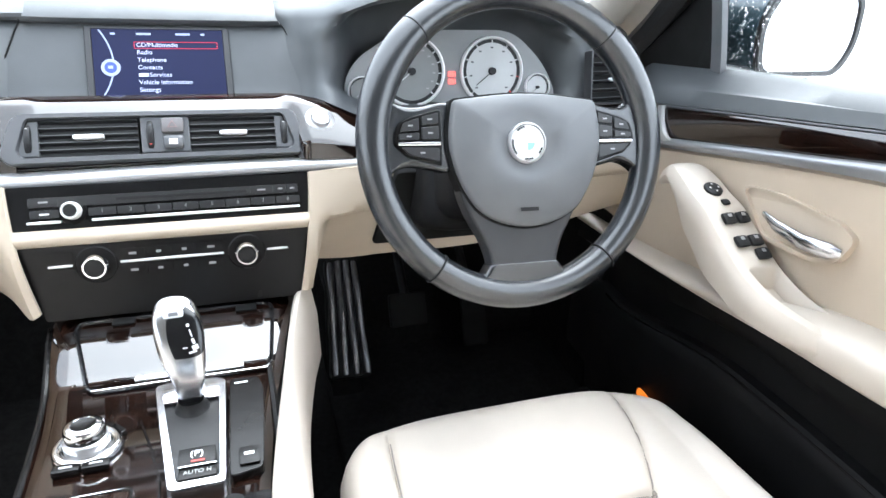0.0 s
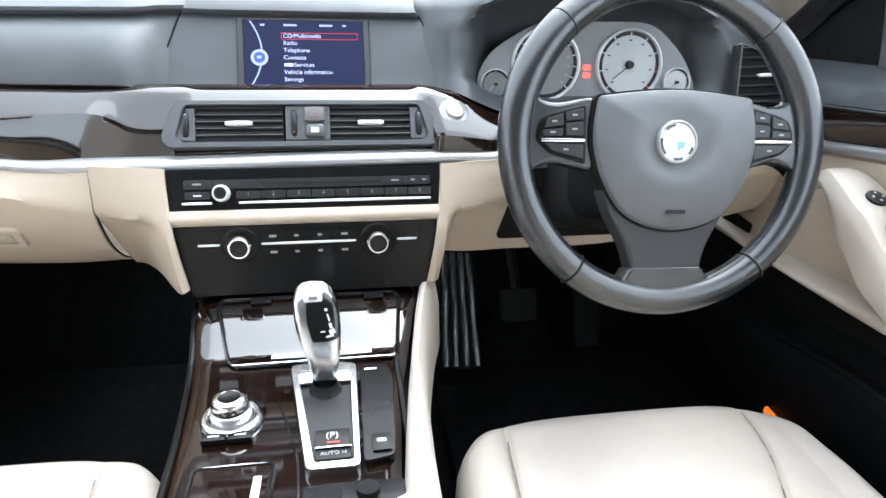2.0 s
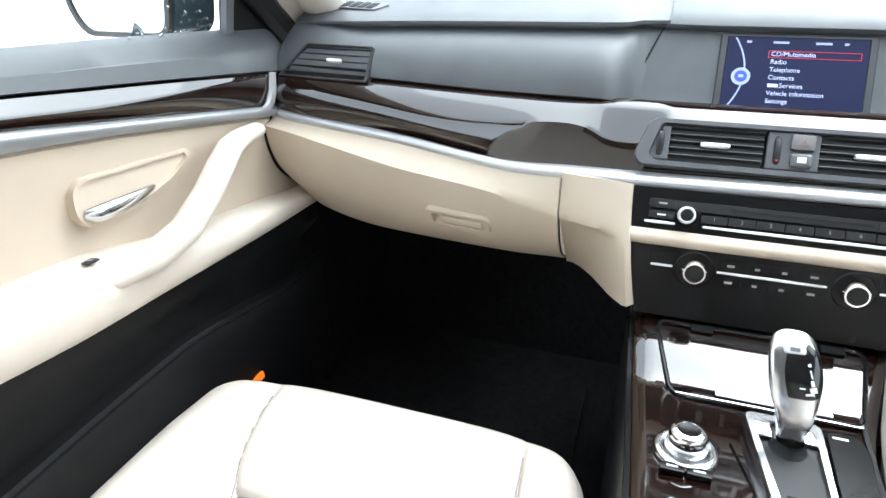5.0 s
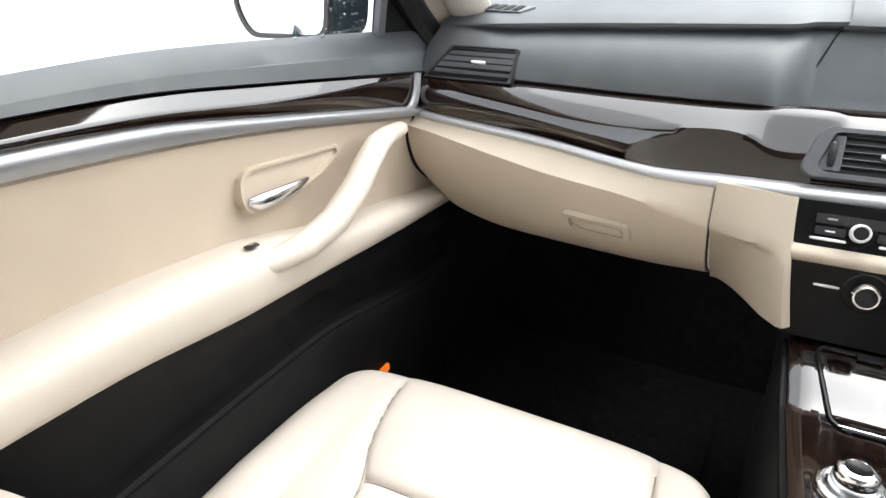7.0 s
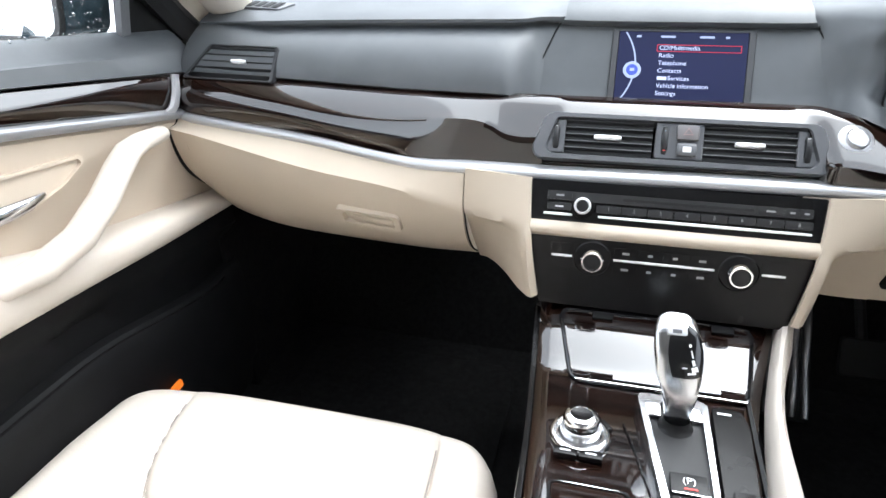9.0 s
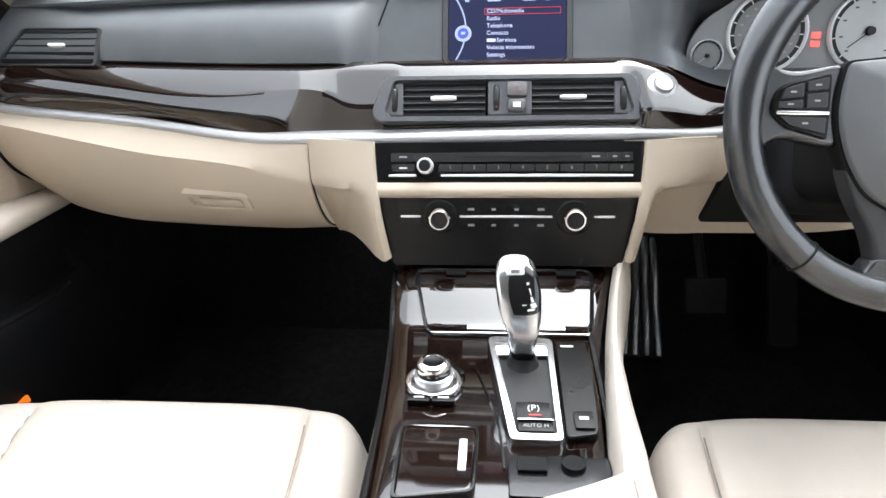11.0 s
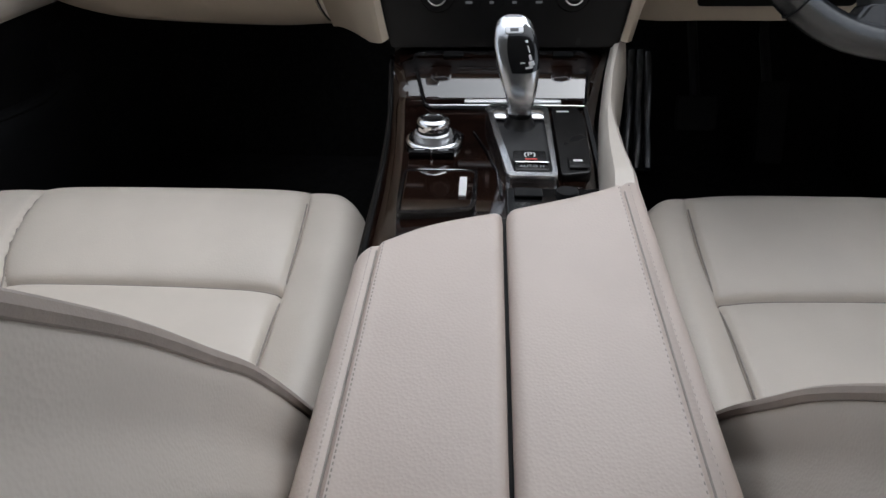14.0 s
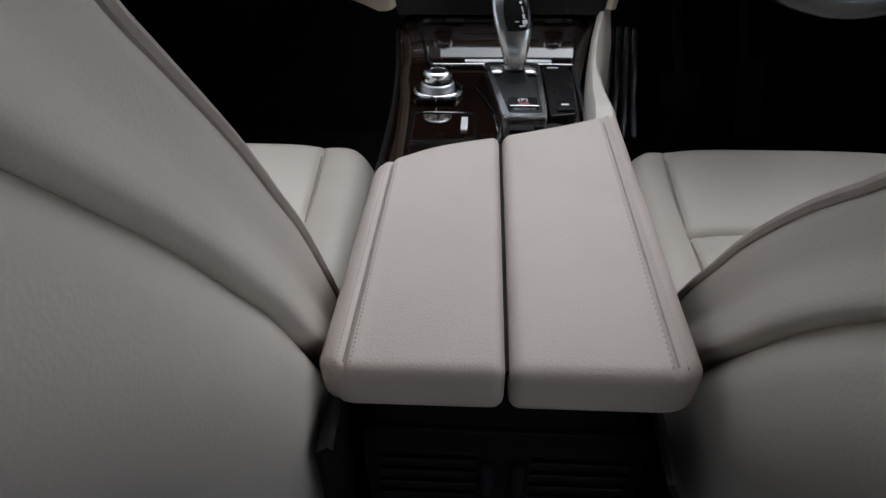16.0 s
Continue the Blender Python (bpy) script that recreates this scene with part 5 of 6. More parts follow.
def deck(y, x=0.0):
    """A Plane lying on the console's top."""
    return Plane((x, y, cz(y)), (1, 0, 0), (0, 1, (cz(y + 0.01) - cz(y - 0.01)) / 0.02))


part("wood_deck", sweep(steps(0.54, 1.01, 36), lambda y: [(xl(y) + (xr(y) - xl(y)) * t, cz(y) - 0.008 * abs(2 * t - 1) ** 20) for t in steps(0, 1, 32)], 0.004, "y"), WOOD, con, "glossy dark walnut deck")
part("console_side", sweep(steps(0.28, 1.02, 20), lambda y: [(xl(max(y, 0.58)) + 0.003, cz(max(y, 0.58)) - 0.012), (xl(max(y, 0.58)) - 0.006, cz(max(y, 0.58)) - 0.02), (xl(max(y, 0.58)) - 0.012, 0.3), (xl(max(y, 0.58)) - 0.012, 0.05)], 0.004, "y"), BLACK, con)
part("side_edge", tube([(xl(y) - 0.004, y, cz(y) - 0.012) for y in steps(0.53, 1.0, 16)], 0.004, 8), SATIN, con)
part("console_side", sweep(steps(0.28, 1.02, 20), lambda y: [(0.10, 0.46), (0.125, 0.40), (0.135, 0.3), (0.135, 0.05)], 0.004, "y"), BLACK, con)
zt = lambda y: sp(y, [(0.62, 0.507), (0.642, 0.5165), (0.66, 0.5180), (0.75, 0.498), (0.85, 0.484), (1.01, 0.494)])
xi = lambda y: sp(y, [(0.62, 0.084), (0.66, 0.088), (0.75, 0.099), (0.85, 0.114), (0.95, 0.132), (1.01, 0.146)])
xo = lambda y: sp(y, [(0.62, 0.112), (0.66, 0.112), (0.75, 0.117), (0.85, 0.126), (0.95, 0.145), (1.01, 0.162)])
part("side_bolster", sweep(steps(0.626, 1.015, 40), lambda y: [(xi(y) - 0.002, cz(y) - 0.01), (xi(y), zt(y) - 0.006), (xi(y) + 0.004, zt(y)), (xo(y) - 0.005, zt(y) + 0.001), (xo(y), zt(y) - 0.006), (xo(y) + 0.010, zt(y) - 0.06), (xo(y) + 0.014, 0.36)], 0.004, "y"), LEATHER, con, "cream leather bolster beside the deck")
# cup holder lid
lidp = deck(0.925, 0.003)
on_deck = lambda x, y, w=0.0: (x, y, cz(y) + w)
lo = rounded([(-0.094, 0.8760), (0.100, 0.8785), (0.113, 0.9890), (-0.121, 0.9870)], [0.016, 0.014, 0.024, 0.024], 8)
cup = thing("cup_holder_lid", lidp.o, "closed glossy walnut cup holder lid with chrome edge", "lid")
part("lid_seam", tube([on_deck(x, y, 0.0022) for x, y in lo], 0.0025, 8, closed=True), GLOSS, cup)
lid_l = lambda y: sp(y, [(0.876, -0.092), (0.988, -0.118)])
lid_r = lambda y: sp(y, [(0.876, 0.097), (0.988, 0.110)])
part("lid", sweep(steps(0.880, 0.986, 44), lambda y: [(lid_l(y) + (lid_r(y) - lid_l(y)) * t, cz(y) + 0.0016) for t in steps(0, 1, 10)], 0.002, "y"), WOOD, cup, "glossy walnut lid")
part("chrome_edge", box_on(deck(0.8765, 0.003).at(0, 0, 0.002), 0.188, 0.0032, 0.0045, 0.0014), CHROME, cup)
part("chrome_tab", box_on(deck(0.8885, 0.011).at(0, 0, 0.0025), 0.118, 0.0080, 0.0035, 0.0016), TAB, cup, "chrome lid tab")
for u in (-0.065, 0.078):
    part("lid_catch", box_on(deck(0.978, u).at(0, 0, 0.002), 0.026, 0.013, 0.004, 0.003, seg=(5, 5, 3)), RUBBER, cup)
# ash tray lid
trp = Plane((-0.067, 0.668, cz(0.668) + 0.0008), (1, 0, 0), (0, 1, -0.215))
tray = thing("ashtray_lid", trp.o, "closed glossy walnut ashtray lid with chrome tab", "lid")
to = rounded([(-0.033, -0.056), (0.036, -0.044), (0.038, 0.046), (-0.037, 0.046)], 0.008)
ti = rounded([(-0.030, -0.053), (0.033, -0.041), (0.035, 0.043), (-0.034, 0.043)], 0.007)
part("lid_seam", frame_ring(to, ti, trp, 0.006, 0.004, 0.001), GLOSS, tray)
part("lid", slab(ti, trp, 0.005, 0.0015, 0.004), WOOD, tray, "glossy walnut lid")
part("chrome_edge", box_on(trp.at(0.001, 0.0445, 0.002), 0.060, 0.0015, 0.0042, 0.0007), CHROME, tray)
part("chrome_tab", box_on(trp.at(0.024, 0.002, 0.005), 0.0075, 0.044, 0.0025, 0.0012), TAB, tray, "chrome lid tab")
part("switch_plate", slab(rounded([(-0.045, -0.03), (0.045, -0.03), (0.045, 0.022), (-0.045, 0.022)], 0.004), deck(0.655, 0.042), 0.003, 0.001, 0.002), GLOSS, con)
part("blank_switch", box_on(deck(0.662, 0.018).at(0, 0, 0.004), 0.026, 0.018, 0.003, 0.002), MATBLACK, con)
part("power_socket", lathe([(0, 0.003), (0.008, 0.004), (0.010, 0.004), (0.011, 0)], deck(0.664, 0.054).at(0, 0, 0.003), 24), MATBLACK, con)
part("deck_seam", tube([deck(y, x)(0, 0, 0.0015) for y, x in ((0.815, -0.035), (0.77, -0.022), (0.72, -0.010), (0.66, -0.006))], 0.0012, 6), GLOSS, con)

# ---- gear selector ----
sel = thing("gear_selector", (0.02, 0.77, 0.47), "silver gear lever with gloss black window in a metal frame", "gear lever")
sp0 = Plane((0.02, 0.775, 0.4705), (1, 0, 0), (0, 1, -0.07))
fo = rounded([(-0.021, -0.084), (0.029, -0.084), (0.031, 0.078), (-0.044, 0.080)], [0.006, 0.006, 0.012, 0.012])
fi = rounded([(-0.013, -0.074), (0.023, -0.074), (0.022, 0.066), (-0.034, 0.068)], [0.004, 0.004, 0.008, 0.008])
part("metal_frame", frame_ring(fo, fi, sp0, 0.011, 0.004, 0.0035), BRUSHED, sel, "matt silver frame round the lever")
part("frame_floor", slab(fi, sp0, 0.005), BLACK, sel)
part("dark_wing", slab(rounded([(0.032, -0.078), (0.062, -0.072), (0.070, 0.050), (0.064, 0.074), (0.034, 0.074)], 0.006), sp0, 0.009, 0.002, 0.004), SATIN, sel, "dark panel beside the lever")
pk = part("parking_button", box_on(sp0.at(0.003, -0.043, 0.005), 0.034, 0.024, 0.006, 0.002), SATIN, sel, "dark parking brake button")
words("parking_mark", "(P)", sp0.at(0.003, -0.041, 0.0113), 0.011, WHITE, pk, "CENTER")
bar("red_mark", sp0.at(0, 0, 0.011), 0.004, -0.0505, 0.012, 0.0022, RED, pk, 0.0003, 0.0001)
part("chrome_bar", box_on(sp0.at(0.004, -0.0565, 0.007), 0.034, 0.0025, 0.005, 0.001), CHROME, sel)
hk = part("hold_button", box_on(sp0.at(0.004, -0.0655, 0.005), 0.034, 0.013, 0.006, 0.002), SATIN, sel, "dark hold button")
words("hold_mark", "AUTO H", sp0.at(0.004, -0.065, 0.0113), 0.0065, PRINT, hk, "CENTER")
sk = part("sensor_button", box_on(sp0.at(0.050, -0.055, 0.008), 0.019, 0.024, 0.004, 0.002), SATIN, sel)
bar("sensor_mark", sp0.at(0.050, -0.054, 0.012), 0, 0, 0.009, 0.004, WHITE, sk, 0.0003, 0.0001)
bar("wing_mark", sp0.at(0.046, 0.064, 0.009), 0, 0, 0.014, 0.003, WHITE, sel, 0.0003, 0.0001)
# the lever itself: an upright paddle, broad at the head
lev = [(0.460, 0.0160, 0.817, 0.0120, 0.0110), (0.480, 0.0160, 0.818, 0.0120, 0.0110), (0.496, 0.0158, 0.822, 0.0145, 0.0130), (0.512, 0.0152, 0.829, 0.0185, 0.0170), (0.528, 0.0128, 0.838, 0.0225, 0.0200),
       (0.544, 0.0105, 0.848, 0.0240, 0.0210), (0.557, 0.0082, 0.857, 0.0228, 0.0200), (0.566, 0.0068, 0.863, 0.0190, 0.0160), (0.571, 0.0062, 0.866, 0.0120, 0.0090)]


def lever_at(z, t, out=0.0):
    """The lever's skin at a height and an angle round it; -90 degrees faces the seats."""
    x, y, a, b = [sp(z, [(row[0], row[k]) for row in lev]) for k in (1, 2, 3, 4)]
    c, d = math.cos(t), math.sin(t)
    return Vector((x + (a + out) * math.copysign(abs(c) ** 0.66, c), y + (b + out) * math.copysign(abs(d) ** 0.66, d) * 0.9, z + b * 0.35 * d))


bm = grid([[lever_at(z, t) for t in steps(0, 2 * math.pi, 48)[:-1]] for z in steps(0.460, 0.571, 40)], closed=True)
bmesh.ops.holes_fill(bm, edges=[e for e in bm.edges if e.is_boundary])
lever = part("lever", bm, BRUSHED, sel, "polished silver lever", 60)
win = lambda v: (radians(-105 + 8 * (1 - v) ** 2 + 5 * v ** 3), radians(-6 - 26 * (1 - v) ** 3 - 20 * v ** 4))
part("lever_window", grid([[lever_at(0.5366 + 0.0325 * v + 0.003 * h * (v - 0.3), win(v)[0] + (win(v)[1] - win(v)[0]) * h, 0.0010) for h in steps(0, 1, 16)] for v in steps(0, 1, 16)], 0.0016), GLOSS, lever, "gloss black shift pattern window")
for v, h, w, t in ((0.80, 0.40, 0.0028, 0.0030), (0.62, 0.40, 0.0014, 0.0080), (0.42, 0.41, 0.0030, 0.0060), (0.26, 0.44, 0.0062, 0.0050), (0.16, 0.36, 0.0080, 0.0022), (0.30, 0.20, 0.0050, 0.0014)):
    a = win(v)[0] + (win(v)[1] - win(v)[0]) * h
    z = 0.5366 + 0.0325 * v
    mid, du, dv = lever_at(z, a, 0.0027), lever_at(z, a + 0.1) - lever_at(z, a - 0.1), lever_at(z + 0.002, a) - lever_at(z - 0.002, a)
    bar("pattern_mark", Plane(mid, du, dv), 0, 0, w, t, TAB, lever, 0.0004, 0.0001)
tp = Plane((0.0068, 0.8540, 0.5642), (1, 0.05, 0), (0, 0.78, 0.62))
part("unlock_button", slab(rrect(0.020, 0.0085, 0.003), tp, 0.0016, 0.0008, 0.004), MATT, lever, "silver unlock button")
bar("unlock_mark", tp.at(0, 0, 0.0016), 0, 0, 0.009, 0.004, GREY, lever, 0.0003, 0.0001)
for u in (-0.026, 0.016):
    part("frame_corner", rbox((0.016, 0.022, 0.006), 0.0025, (4, 4, 3), lambda q, u=u: sp0(u + q.x, 0.056 + q.y, 0.009 + q.z + 0.12 * q.y)), CHROME, sel)
part("boot", lathe([(0.0185, 0), (0.0165, 0.003), (0.0148, 0.006), (0.0135, 0.013)], sp0.at(-0.004, 0.038, 0.004), 24), BLACK, sel, "black collar at the lever's foot")

# ---- menu controller ----
kp = deck(0.785, -0.079)
ctl = thing("menu_controller", kp.o, "silver rotary menu controller with chrome ring and keys", "rotary knob")
part("knob_base", lathe([(0.0308, 0), (0.0304, 0.0035), (0.0276, 0.0045), (0.0207, 0.0040), (0.0198, 0.002)], kp, 48), GLOSS, ctl)
part("chrome_ring", lathe([(0.0216, 0.0045), (0.0225, 0.0070), (0.0267, 0.0084), (0.0296, 0.0074), (0.0311, 0.0052), (0.0315, 0.0020)], kp, 48), CHROME, ctl, "chrome base ring")
part("knob_skirt", lathe([(0.0207, 0.003), (0.0204, 0.0145), (0.0189, 0.0160), (0.0179, 0.0165)], kp, 48), MATT, ctl)
part("knob_waist", lathe([(0.0182, 0.0155), (0.0179, 0.0195)], kp, 48), BLACK, ctl)
part("knob_top", lathe([(0.0109, 0.0292), (0.0115, 0.0302), (0.0152, 0.0296), (0.0178, 0.0272), (0.0186, 0.0235), (0.0184, 0.0195), (0.0170, 0.0185)], kp, 48), CHROME, ctl, "silver turning knob")
part("knob_cap", lathe([(0.0000, 0.0285), (0.0092, 0.0290), (0.0109, 0.0296)], kp, 36), SATIN, ctl, "dark cap")


def ring_key(a0, a1, r0, r1, mat, h):
    o = [(r * math.cos(radians(a)), r * math.sin(radians(a))) for r, run in ((r1, steps(a0, a1, 8)), (r0, steps(a1, a0, 8))) for a in run]
    return part("menu_key", slab(o, kp.at(0, 0, 0.001), h, 0.001), mat, ctl)


for u in (-0.0125, 0.0125):
    k = part("menu_key", box_on(kp.at(u, -0.0325, 0.001), 0.0235, 0.0115, 0.0070, 0.0015), SATIN, ctl, "dark oblong menu key")
    bar("key_mark", kp.at(u, -0.0325, 0.0080), 0, 0, 0.011, 0.0026, SILVER, k, 0.0003, 0.0001)
for a0, a1 in ((22, 50), (54, 82)):
    ring_key(a0, a1, 0.0300, 0.0355, SATIN, 0.0050)


# ---- centre armrest ----
arm_front = lambda x: sp(x, [(-0.122, 0.543), (-0.07, 0.578), (-0.006, 0.600), (0.06, 0.624), (0.112, 0.648)])
ARM_TOP = 0.521


def armrest(x0, x1, name, label):
    a = thing(name, ((x0 + x1) / 2, 0.45, 0.45), label, "armrest", "armrest lids")
    w = x1 - x0

    def bend(p):
        x = (x0 + x1) / 2 + p.x
        f = (p.y + 0.5) / 1.0
        y0, y1 = 0.314, arm_front(x)
        z = ARM_TOP - 0.020 + p.z
        s = -1 if x0 < -0.05 else 1
        edge = (x0 if s < 0 else x1)
        inset = abs(x - edge)
        if p.z > 0:
            z -= 0.0034 * math.exp(-(((inset - 0.0175) / 0.0022) ** 2))
            z += 0.0010 * math.exp(-(((inset - 0.0175) / 0.0075) ** 2))
            z -= 0.004 * max(0, 1 - inset / 0.016) ** 2
        flare = (0.0075 if s < 0 else 0.0065) * (1 - f) * (inset < w * 0.5)
        back = 0.011 * max(0, 1 - inset / 0.024) ** 2 * max(0, 1 - 5 * f)
        return Vector((x + s * flare * (1 - inset / w), y0 + (y1 - y0) * f + back, z))

    # the y direction is stretched from a unit length, so its rounding is laid in afterwards
    bm = bmesh.new()
    r = 0.009
    seg = (44, 60, 8)
    L = 0.31

    def shape(p):
        q = Vector((p.x, p.y / L, p.z))
        return bend(q)
    rbox((w, L, 0.040), r, seg, shape, bm)
    part("lid_pad", bm, ARMREST, a, "padded cream leather lid")
    s = -1 if x0 < -0.05 else 1
    edge = x0 if s < 0 else x1
    bm = bmesh.new()
    for row in (0.0130, 0.0220):
        n = 62
        for i in range(n):
            x = edge - s * row
            f = 0.03 + 0.94 * i / (n - 1)
            y = 0.314 + (arm_front(x) - 0.314) * f
            xx = x + s * (0.0075 if s < 0 else 0.0065) * (1 - f) * (1 - row / w)
            zz = ARM_TOP - 0.004 * max(0, 1 - row / 0.016) ** 2 + 0.0002
            rbox((0.0013, 0.0024, 0.0012), 0.0005, (1, 1, 1), lambda p: Vector((xx + p.x, y + p.y, zz + p.z)), bm)
    def groove(f):
        x = edge - s * 0.0175
        return (x + s * (0.0075 if s < 0 else 0.0065) * (1 - f) * (1 - 0.0175 / w), 0.314 + (arm_front(x) - 0.314) * f, ARM_TOP - 0.0016)
    # a dark line paints the shade at the bottom of the groove
    part("seam", tube([groove(f) for f in steps(0.035, 0.955, 40)], 0.0008, 6), SEAM, a, "dark line for the shade in the sunken seam between the stitch rows")
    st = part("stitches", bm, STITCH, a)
    tagged(st, kind="stuff")
    return a


armrest(-0.122, -0.0077, "armrest_lid", "cream leather armrest lid with twin stitched seam beside the passenger")
armrest(-0.0053, 0.112, "armrest_lid", "cream leather armrest lid with twin stitched seam beside the driver")
GAP = Plane((-0.0065, 0.46, 0.508), (1, 0, 0), (0, 1, 0))
box = thing("console_box", (0, 0.43, 0.05), "black storage box under the armrest with rear vents", "console box")
part("box_body", rbox((0.20, 0.28, 0.42), 0.012, (4, 4, 4), lambda p: Vector((p.x - 0.004, p.y + 0.475, p.z + 0.262))), MATBLACK, box)
rv = Plane((-0.004, 0.330, 0.335), (1, 0, 0), (0, 0.08, 1))
part("vent_panel", slab(rrect(0.215, 0.19, 0.012), rv, 0.006, 0.002, 0.01), MATBLACK, box)
for s in (-1, 1):
    louvre(box, rv.at(s * 0.058, 0.040, 0.010), 0.075, 0.060, 4, False, RUBBER)
for u in (-0.012, 0.012):
    part("thumb_wheel", box_on(rv.at(u, 0.04, 0.006), 0.009, 0.040, 0.006, 0.002), BLACK, box)
part("lid_gap_liner", box_on(GAP, 0.008, 0.272, 0.004, 0.001), RUBBER, box)
part("seat_heat_panel", box_on(rv.at(0, -0.045, 0.006), 0.16, 0.05, 0.004, 0.002), BLACK, box)

# ---- front seats ----
back_y = lambda z: sp(z, [(0.30, 0.490), (0.40, 0.462), (0.47, 0.436), (0.576, 0.388), (0.62, 0.362), (0.68, 0.326), (0.737, 0.286), (0.768, 0.264), (0.86, 0.214), (1.0, 0.150)])
back_yr = lambda z: sp(z, [(0.30, 0.500), (0.40, 0.475), (0.465, 0.448), (0.53, 0.412), (0.572, 0.388), (0.633, 0.344), (0.683, 0.300), (0.76, 0.245), (0.86, 0.195), (1.0, 0.130)])


def seat(s):
    side = "passenger" if s < 0 else "driver"
    st = thing("front_seat", (s * 0.43, 0.6, 0.05), f"cream leather {side} seat with piped backrest", "car seat", "front seats")
    cx = s * 0.4465
    W, L, H = 0.574, 0.62, 0.17

    seam_in = 0.198 if s < 0 else 0.2145
    seam_out = lambda y: sp(y, [(-0.3, 0.115), (0.0, 0.120), (0.084, 0.130), (0.150, 0.156), (0.232, 0.178), (0.31, 0.192)] if s < 0 else [(-0.3, 0.085), (0.0, 0.090), (0.092, 0.100), (0.172, 0.133), (0.244, 0.157), (0.31, 0.172)])

    def bend(p):
        u, v = p.x / (W / 2), p.y / (L / 2)
        x, y = cx + p.x, 0.588 + p.y
        z = 0.259 + p.z
        # plan: corners of the front edge drawn back
        y -= 0.045 * abs(u) ** 5 * max(0, v)
        out = max(0, u * s) * (1.0 if s > 0 else 0.4)
        y -= 0.040 * out ** 4 * max(0, v)
        x -= s * 0.022 * out ** 3
        x -= p.x * 0.05 * max(0, v) ** 4 + math.copysign(0.010, p.x) * max(0, v - 0.55)
        y -= 0.05 * (p.x / W) ** 2 * math.exp(-(((p.y - 0.1) / 0.07) ** 2))
        x += s * (0.024 if s < 0 else -0.034) * max(0, u * s) ** 2
        z -= 0.012 * out ** 2 * max(0, v)
        if p.z > 0:
            k = p.z / (H / 2)
            bol = max(0, (abs(u) - 0.70) / 0.30)
            z += k * (0.020 * math.sin(min(1, bol) * math.pi * 0.6) * (0.35 + 0.65 * max(0, min(1, (0.75 - v) / 0.6))))
            z -= k * 0.004 * (1 - u * u) * max(0, 1 - v * v)
            z -= k * 0.006 * max(0, (v - 0.55) / 0.45) ** 2
            seam = seam_in if p.x * s < 0 else seam_out(p.y)
            d = abs(abs(p.x) - seam)
            fade = max(0.0, min(1.0, (0.97 - v) / 0.10))
            z -= k * fade * (0.0050 * math.exp(-((d / 0.0036) ** 2)) + 0.0085 * math.exp(-d / 0.013))
            inside = abs(p.x) < seam
            if inside:
                for d in (abs(p.y - 0.0999), abs(p.y + 0.09)):
                    z -= k * (0.0050 * math.exp(-((d / 0.0036) ** 2)) + 0.0095 * math.exp(-d / 0.015))
                z += k * 0.004 * abs(math.sin((p.y - 0.1) / 0.19 * math.pi)) ** 0.6
        return Vector((x, y, z))
    part("cushion", rbox((W, L, H), 0.048, (170, 180, 8), bend), LEATHER, st, "cream leather cushion with stitched panels", 60)
    def seam_line(points):
        return tube([bend(Vector((a, b, H / 2))) + Vector((0, 0, 0.0022)) for a, b in points], 0.0011, 6)
    # dark lines in the cushion's grooves paint their shade
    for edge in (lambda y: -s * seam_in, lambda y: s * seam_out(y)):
        part("seam", seam_line([(edge(y), y) for y in steps(-0.25, 0.262, 60)]), SEAM, st, "dark line for the shade in the sunken stitched seam")
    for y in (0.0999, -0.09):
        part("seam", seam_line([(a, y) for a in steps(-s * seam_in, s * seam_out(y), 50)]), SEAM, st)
    part("seat_base", rbox((0.46, 0.50, 0.14), 0.02, (4, 4, 4), lambda p: Vector((cx + p.x, 0.56 + p.y, 0.118 + p.z))), BLACK, st)
    part("side_shield", rbox((0.02, 0.50, 0.13), 0.009, (3, 8, 6), lambda p: Vector((s * (0.744 if s < 0 else 0.690) + p.x, 0.56 + p.y, 0.175 + p.z))), BLACK, st)
    fy = back_y if s < 0 else back_yr
    inner = 0.141
    BW, BD, BH = 0.56, 0.080, 0.74

    def lean(p):
        z = 0.27 + (p.z + BH / 2)
        u = p.x / (BW / 2)
        x = s * (inner + BW / 2) + p.x
        y = fy(z) - BD / 2 + p.y
        if p.y < 0:
            x -= s * 0.012 * (-p.y / (BD / 2)) * max(0, -s * u)
        if p.y > 0:
            mid = max(0, 1 - (abs(u) / 0.62) ** 4)
            y -= 0.030 * mid * (p.y / (BD / 2))
        # the lower back tucks in behind
        if p.y < 0:
            y += 0.02 * max(0, (0.55 - z) / 0.3)
        # the lower end of the side turns away from the armrest
        return Vector((x, y, z))
    part("backrest", rbox((BW, BD, BH), 0.012, (40, 10, 60), lean), LEATHER, st, "cream leather backrest", 60)
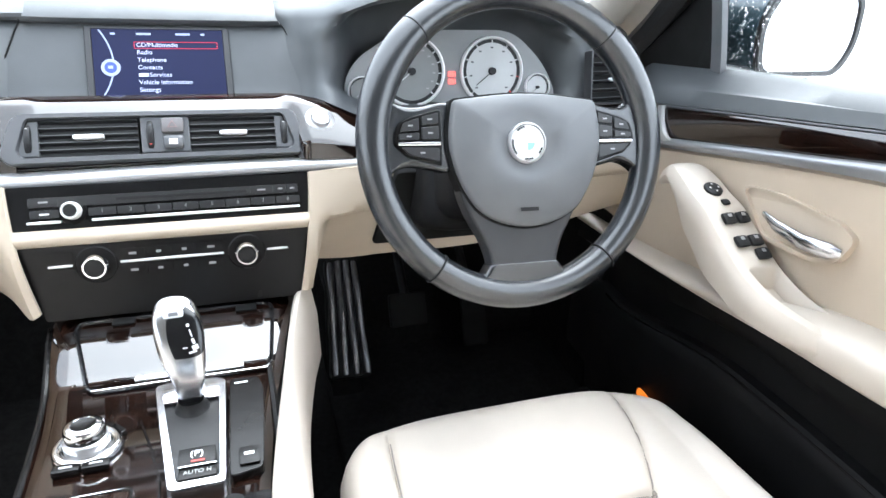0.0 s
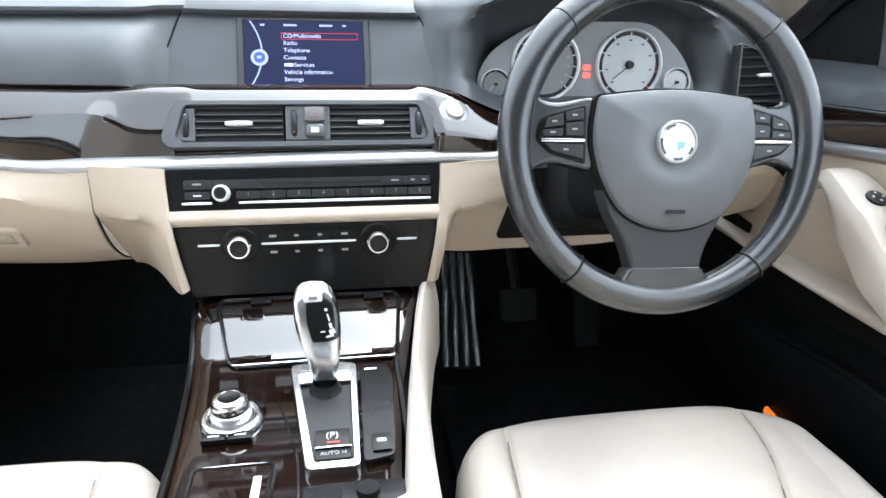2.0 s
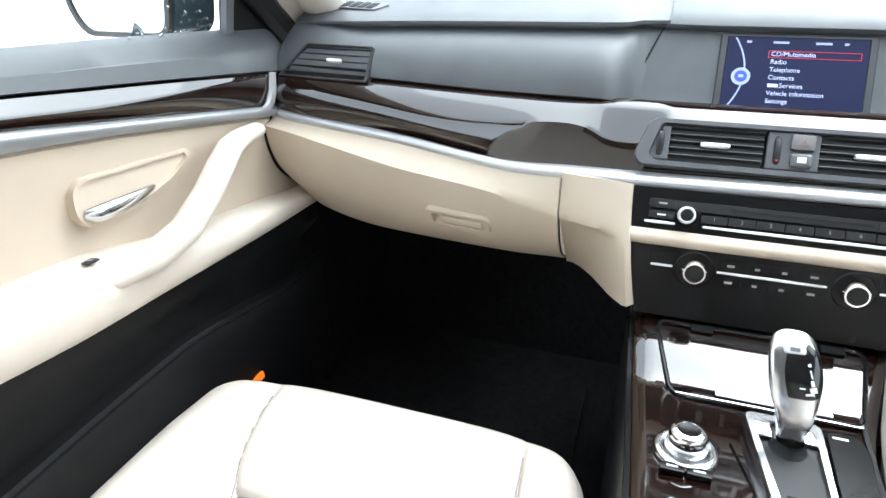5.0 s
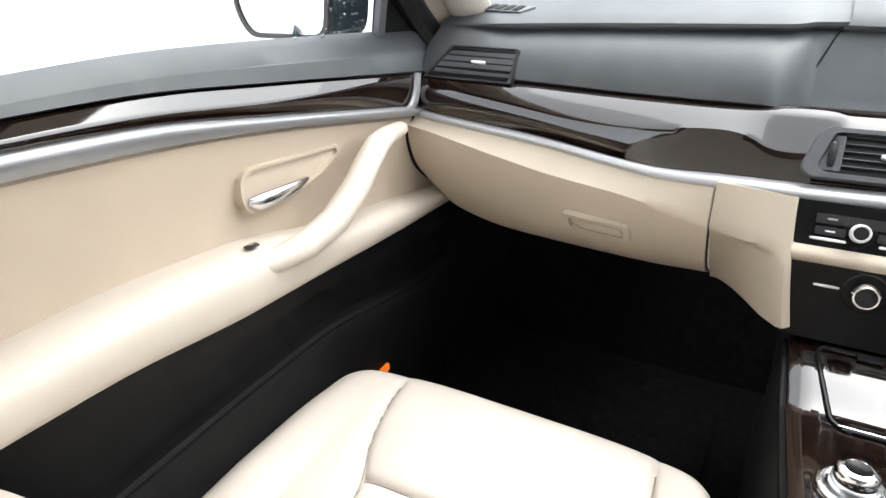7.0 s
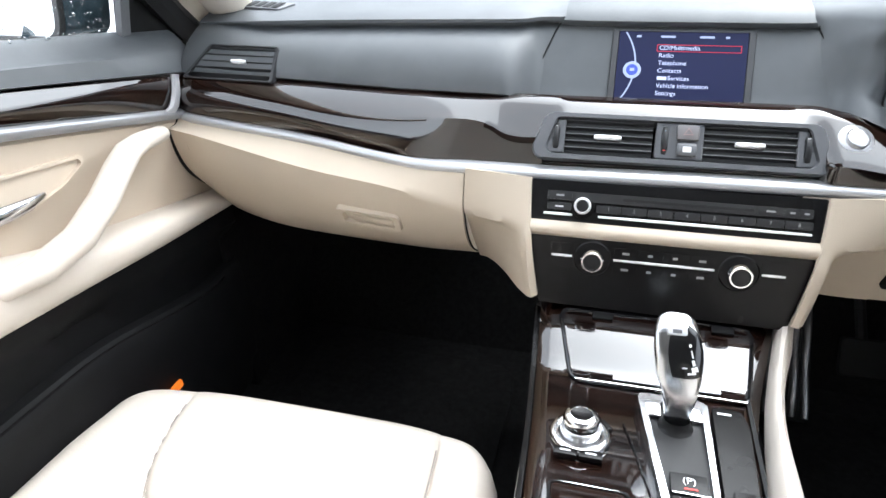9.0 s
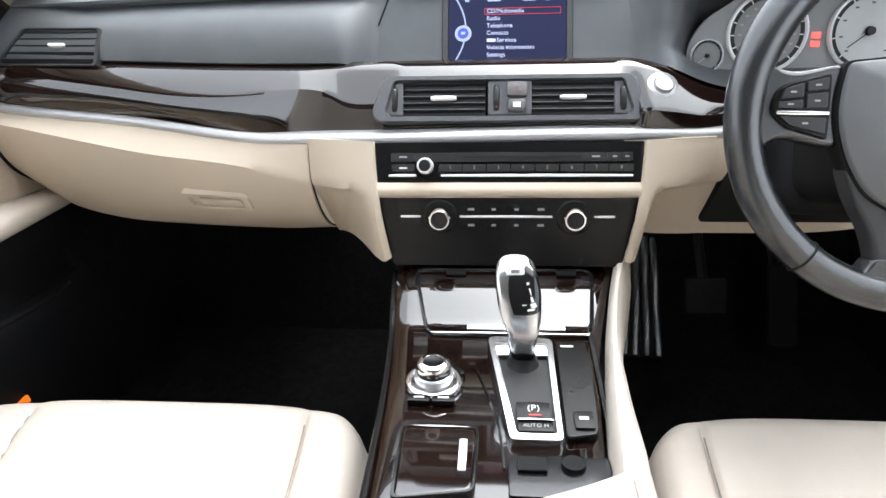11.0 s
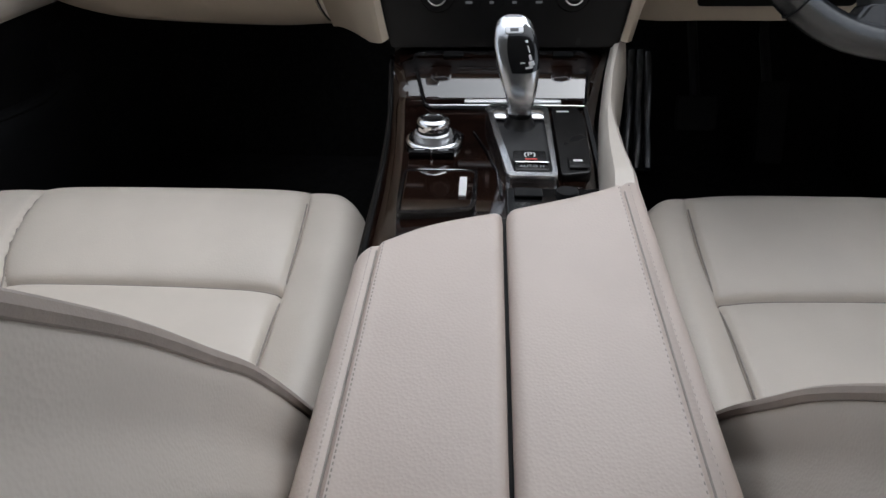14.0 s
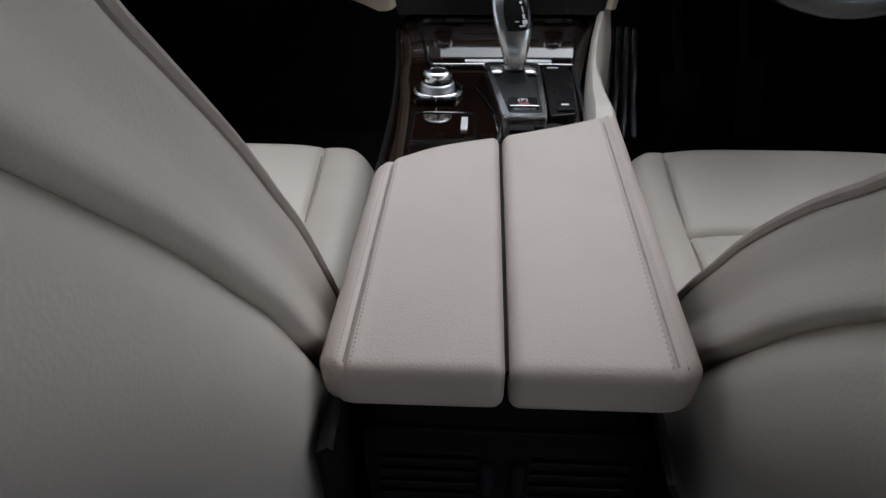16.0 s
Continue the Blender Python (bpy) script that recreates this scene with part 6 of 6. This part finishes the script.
    pip = [(s * (inner + 0.003), fy(z) - 0.002, z) for z in steps(0.40, 1.0, 40)]
    part("piping", tube(pip, 0.0042, 8), PIPING, st, "grey beige piping along the backrest edge")

    def shellback(p):
        z = 0.30 + (p.z + 0.34)
        y = fy(z) - BD - 0.044 + p.y
        y -= 0.035 * (1 - (p.x / 0.27) ** 4) * (p.y < 0)
        return Vector((s * (inner + BW / 2 - 0.010) + p.x, y, z))
    part("back_panel", rbox((BW, 0.11, 0.68), 0.04, (30, 8, 40), shellback), LEATHER, st, "cream leather rear panel of the backrest", 60)
    return st


seat(-1)
seat(1)

# ---- footwell ----
fp = Plane((0.258, 1.275, 0.238), (1, 0.0, -0.05), (0, 0.69, 0.73))
foot = thing("foot_rest", (0.255, 1.15, 0.06), "ribbed black and steel foot rest beside the tunnel", "foot rest")
part("rest_plate", slab(rounded([(-0.042, -0.118), (0.042, -0.118), (0.031, 0.118), (-0.031, 0.118)], 0.008), fp, 0.006, 0.002, 0.02), RUBBER, foot)
for i in range(4):
    part("rib", rbox((0.0135, 0.225, 0.010), 0.0045, (6, 12, 4), lambda q, i=i: fp((-0.0255 + 0.018 * i) * (1 - 1.2 * q.y) + q.x, q.y, 0.006 + q.z + 0.004 * math.sin(40 * q.y + 2 * i))), STEEL, foot)
part("rest_wedge", rbox((0.09, 0.20, 0.22), 0.01, (2, 2, 2), lambda p: Vector((0.258 + p.x * 0.7, 1.40 + p.y + 0.6 * p.z, 0.145 + p.z))), CARPET, foot)
for x, w, z in ((0.40, 0.08, 0.20), (0.55, 0.055, 0.18)):
    pd = thing("pedal", (x, 1.34, 0.06), "black rubber foot pedal", "pedal", "pedals")
    pp = Plane((x, 1.33, z), (1, 0, 0), (0, 0.5, 0.86))
    part("pad", slab(rrect(w, 0.07 if w > 0.06 else 0.16, 0.008), pp, 0.01, 0.003), RUBBER, pd)
    part("arm", tube([pp(0, 0, 0), (x, 1.48, z + 0.12), (x, 1.55, 0.40)], 0.01, 8), BLACK, pd)
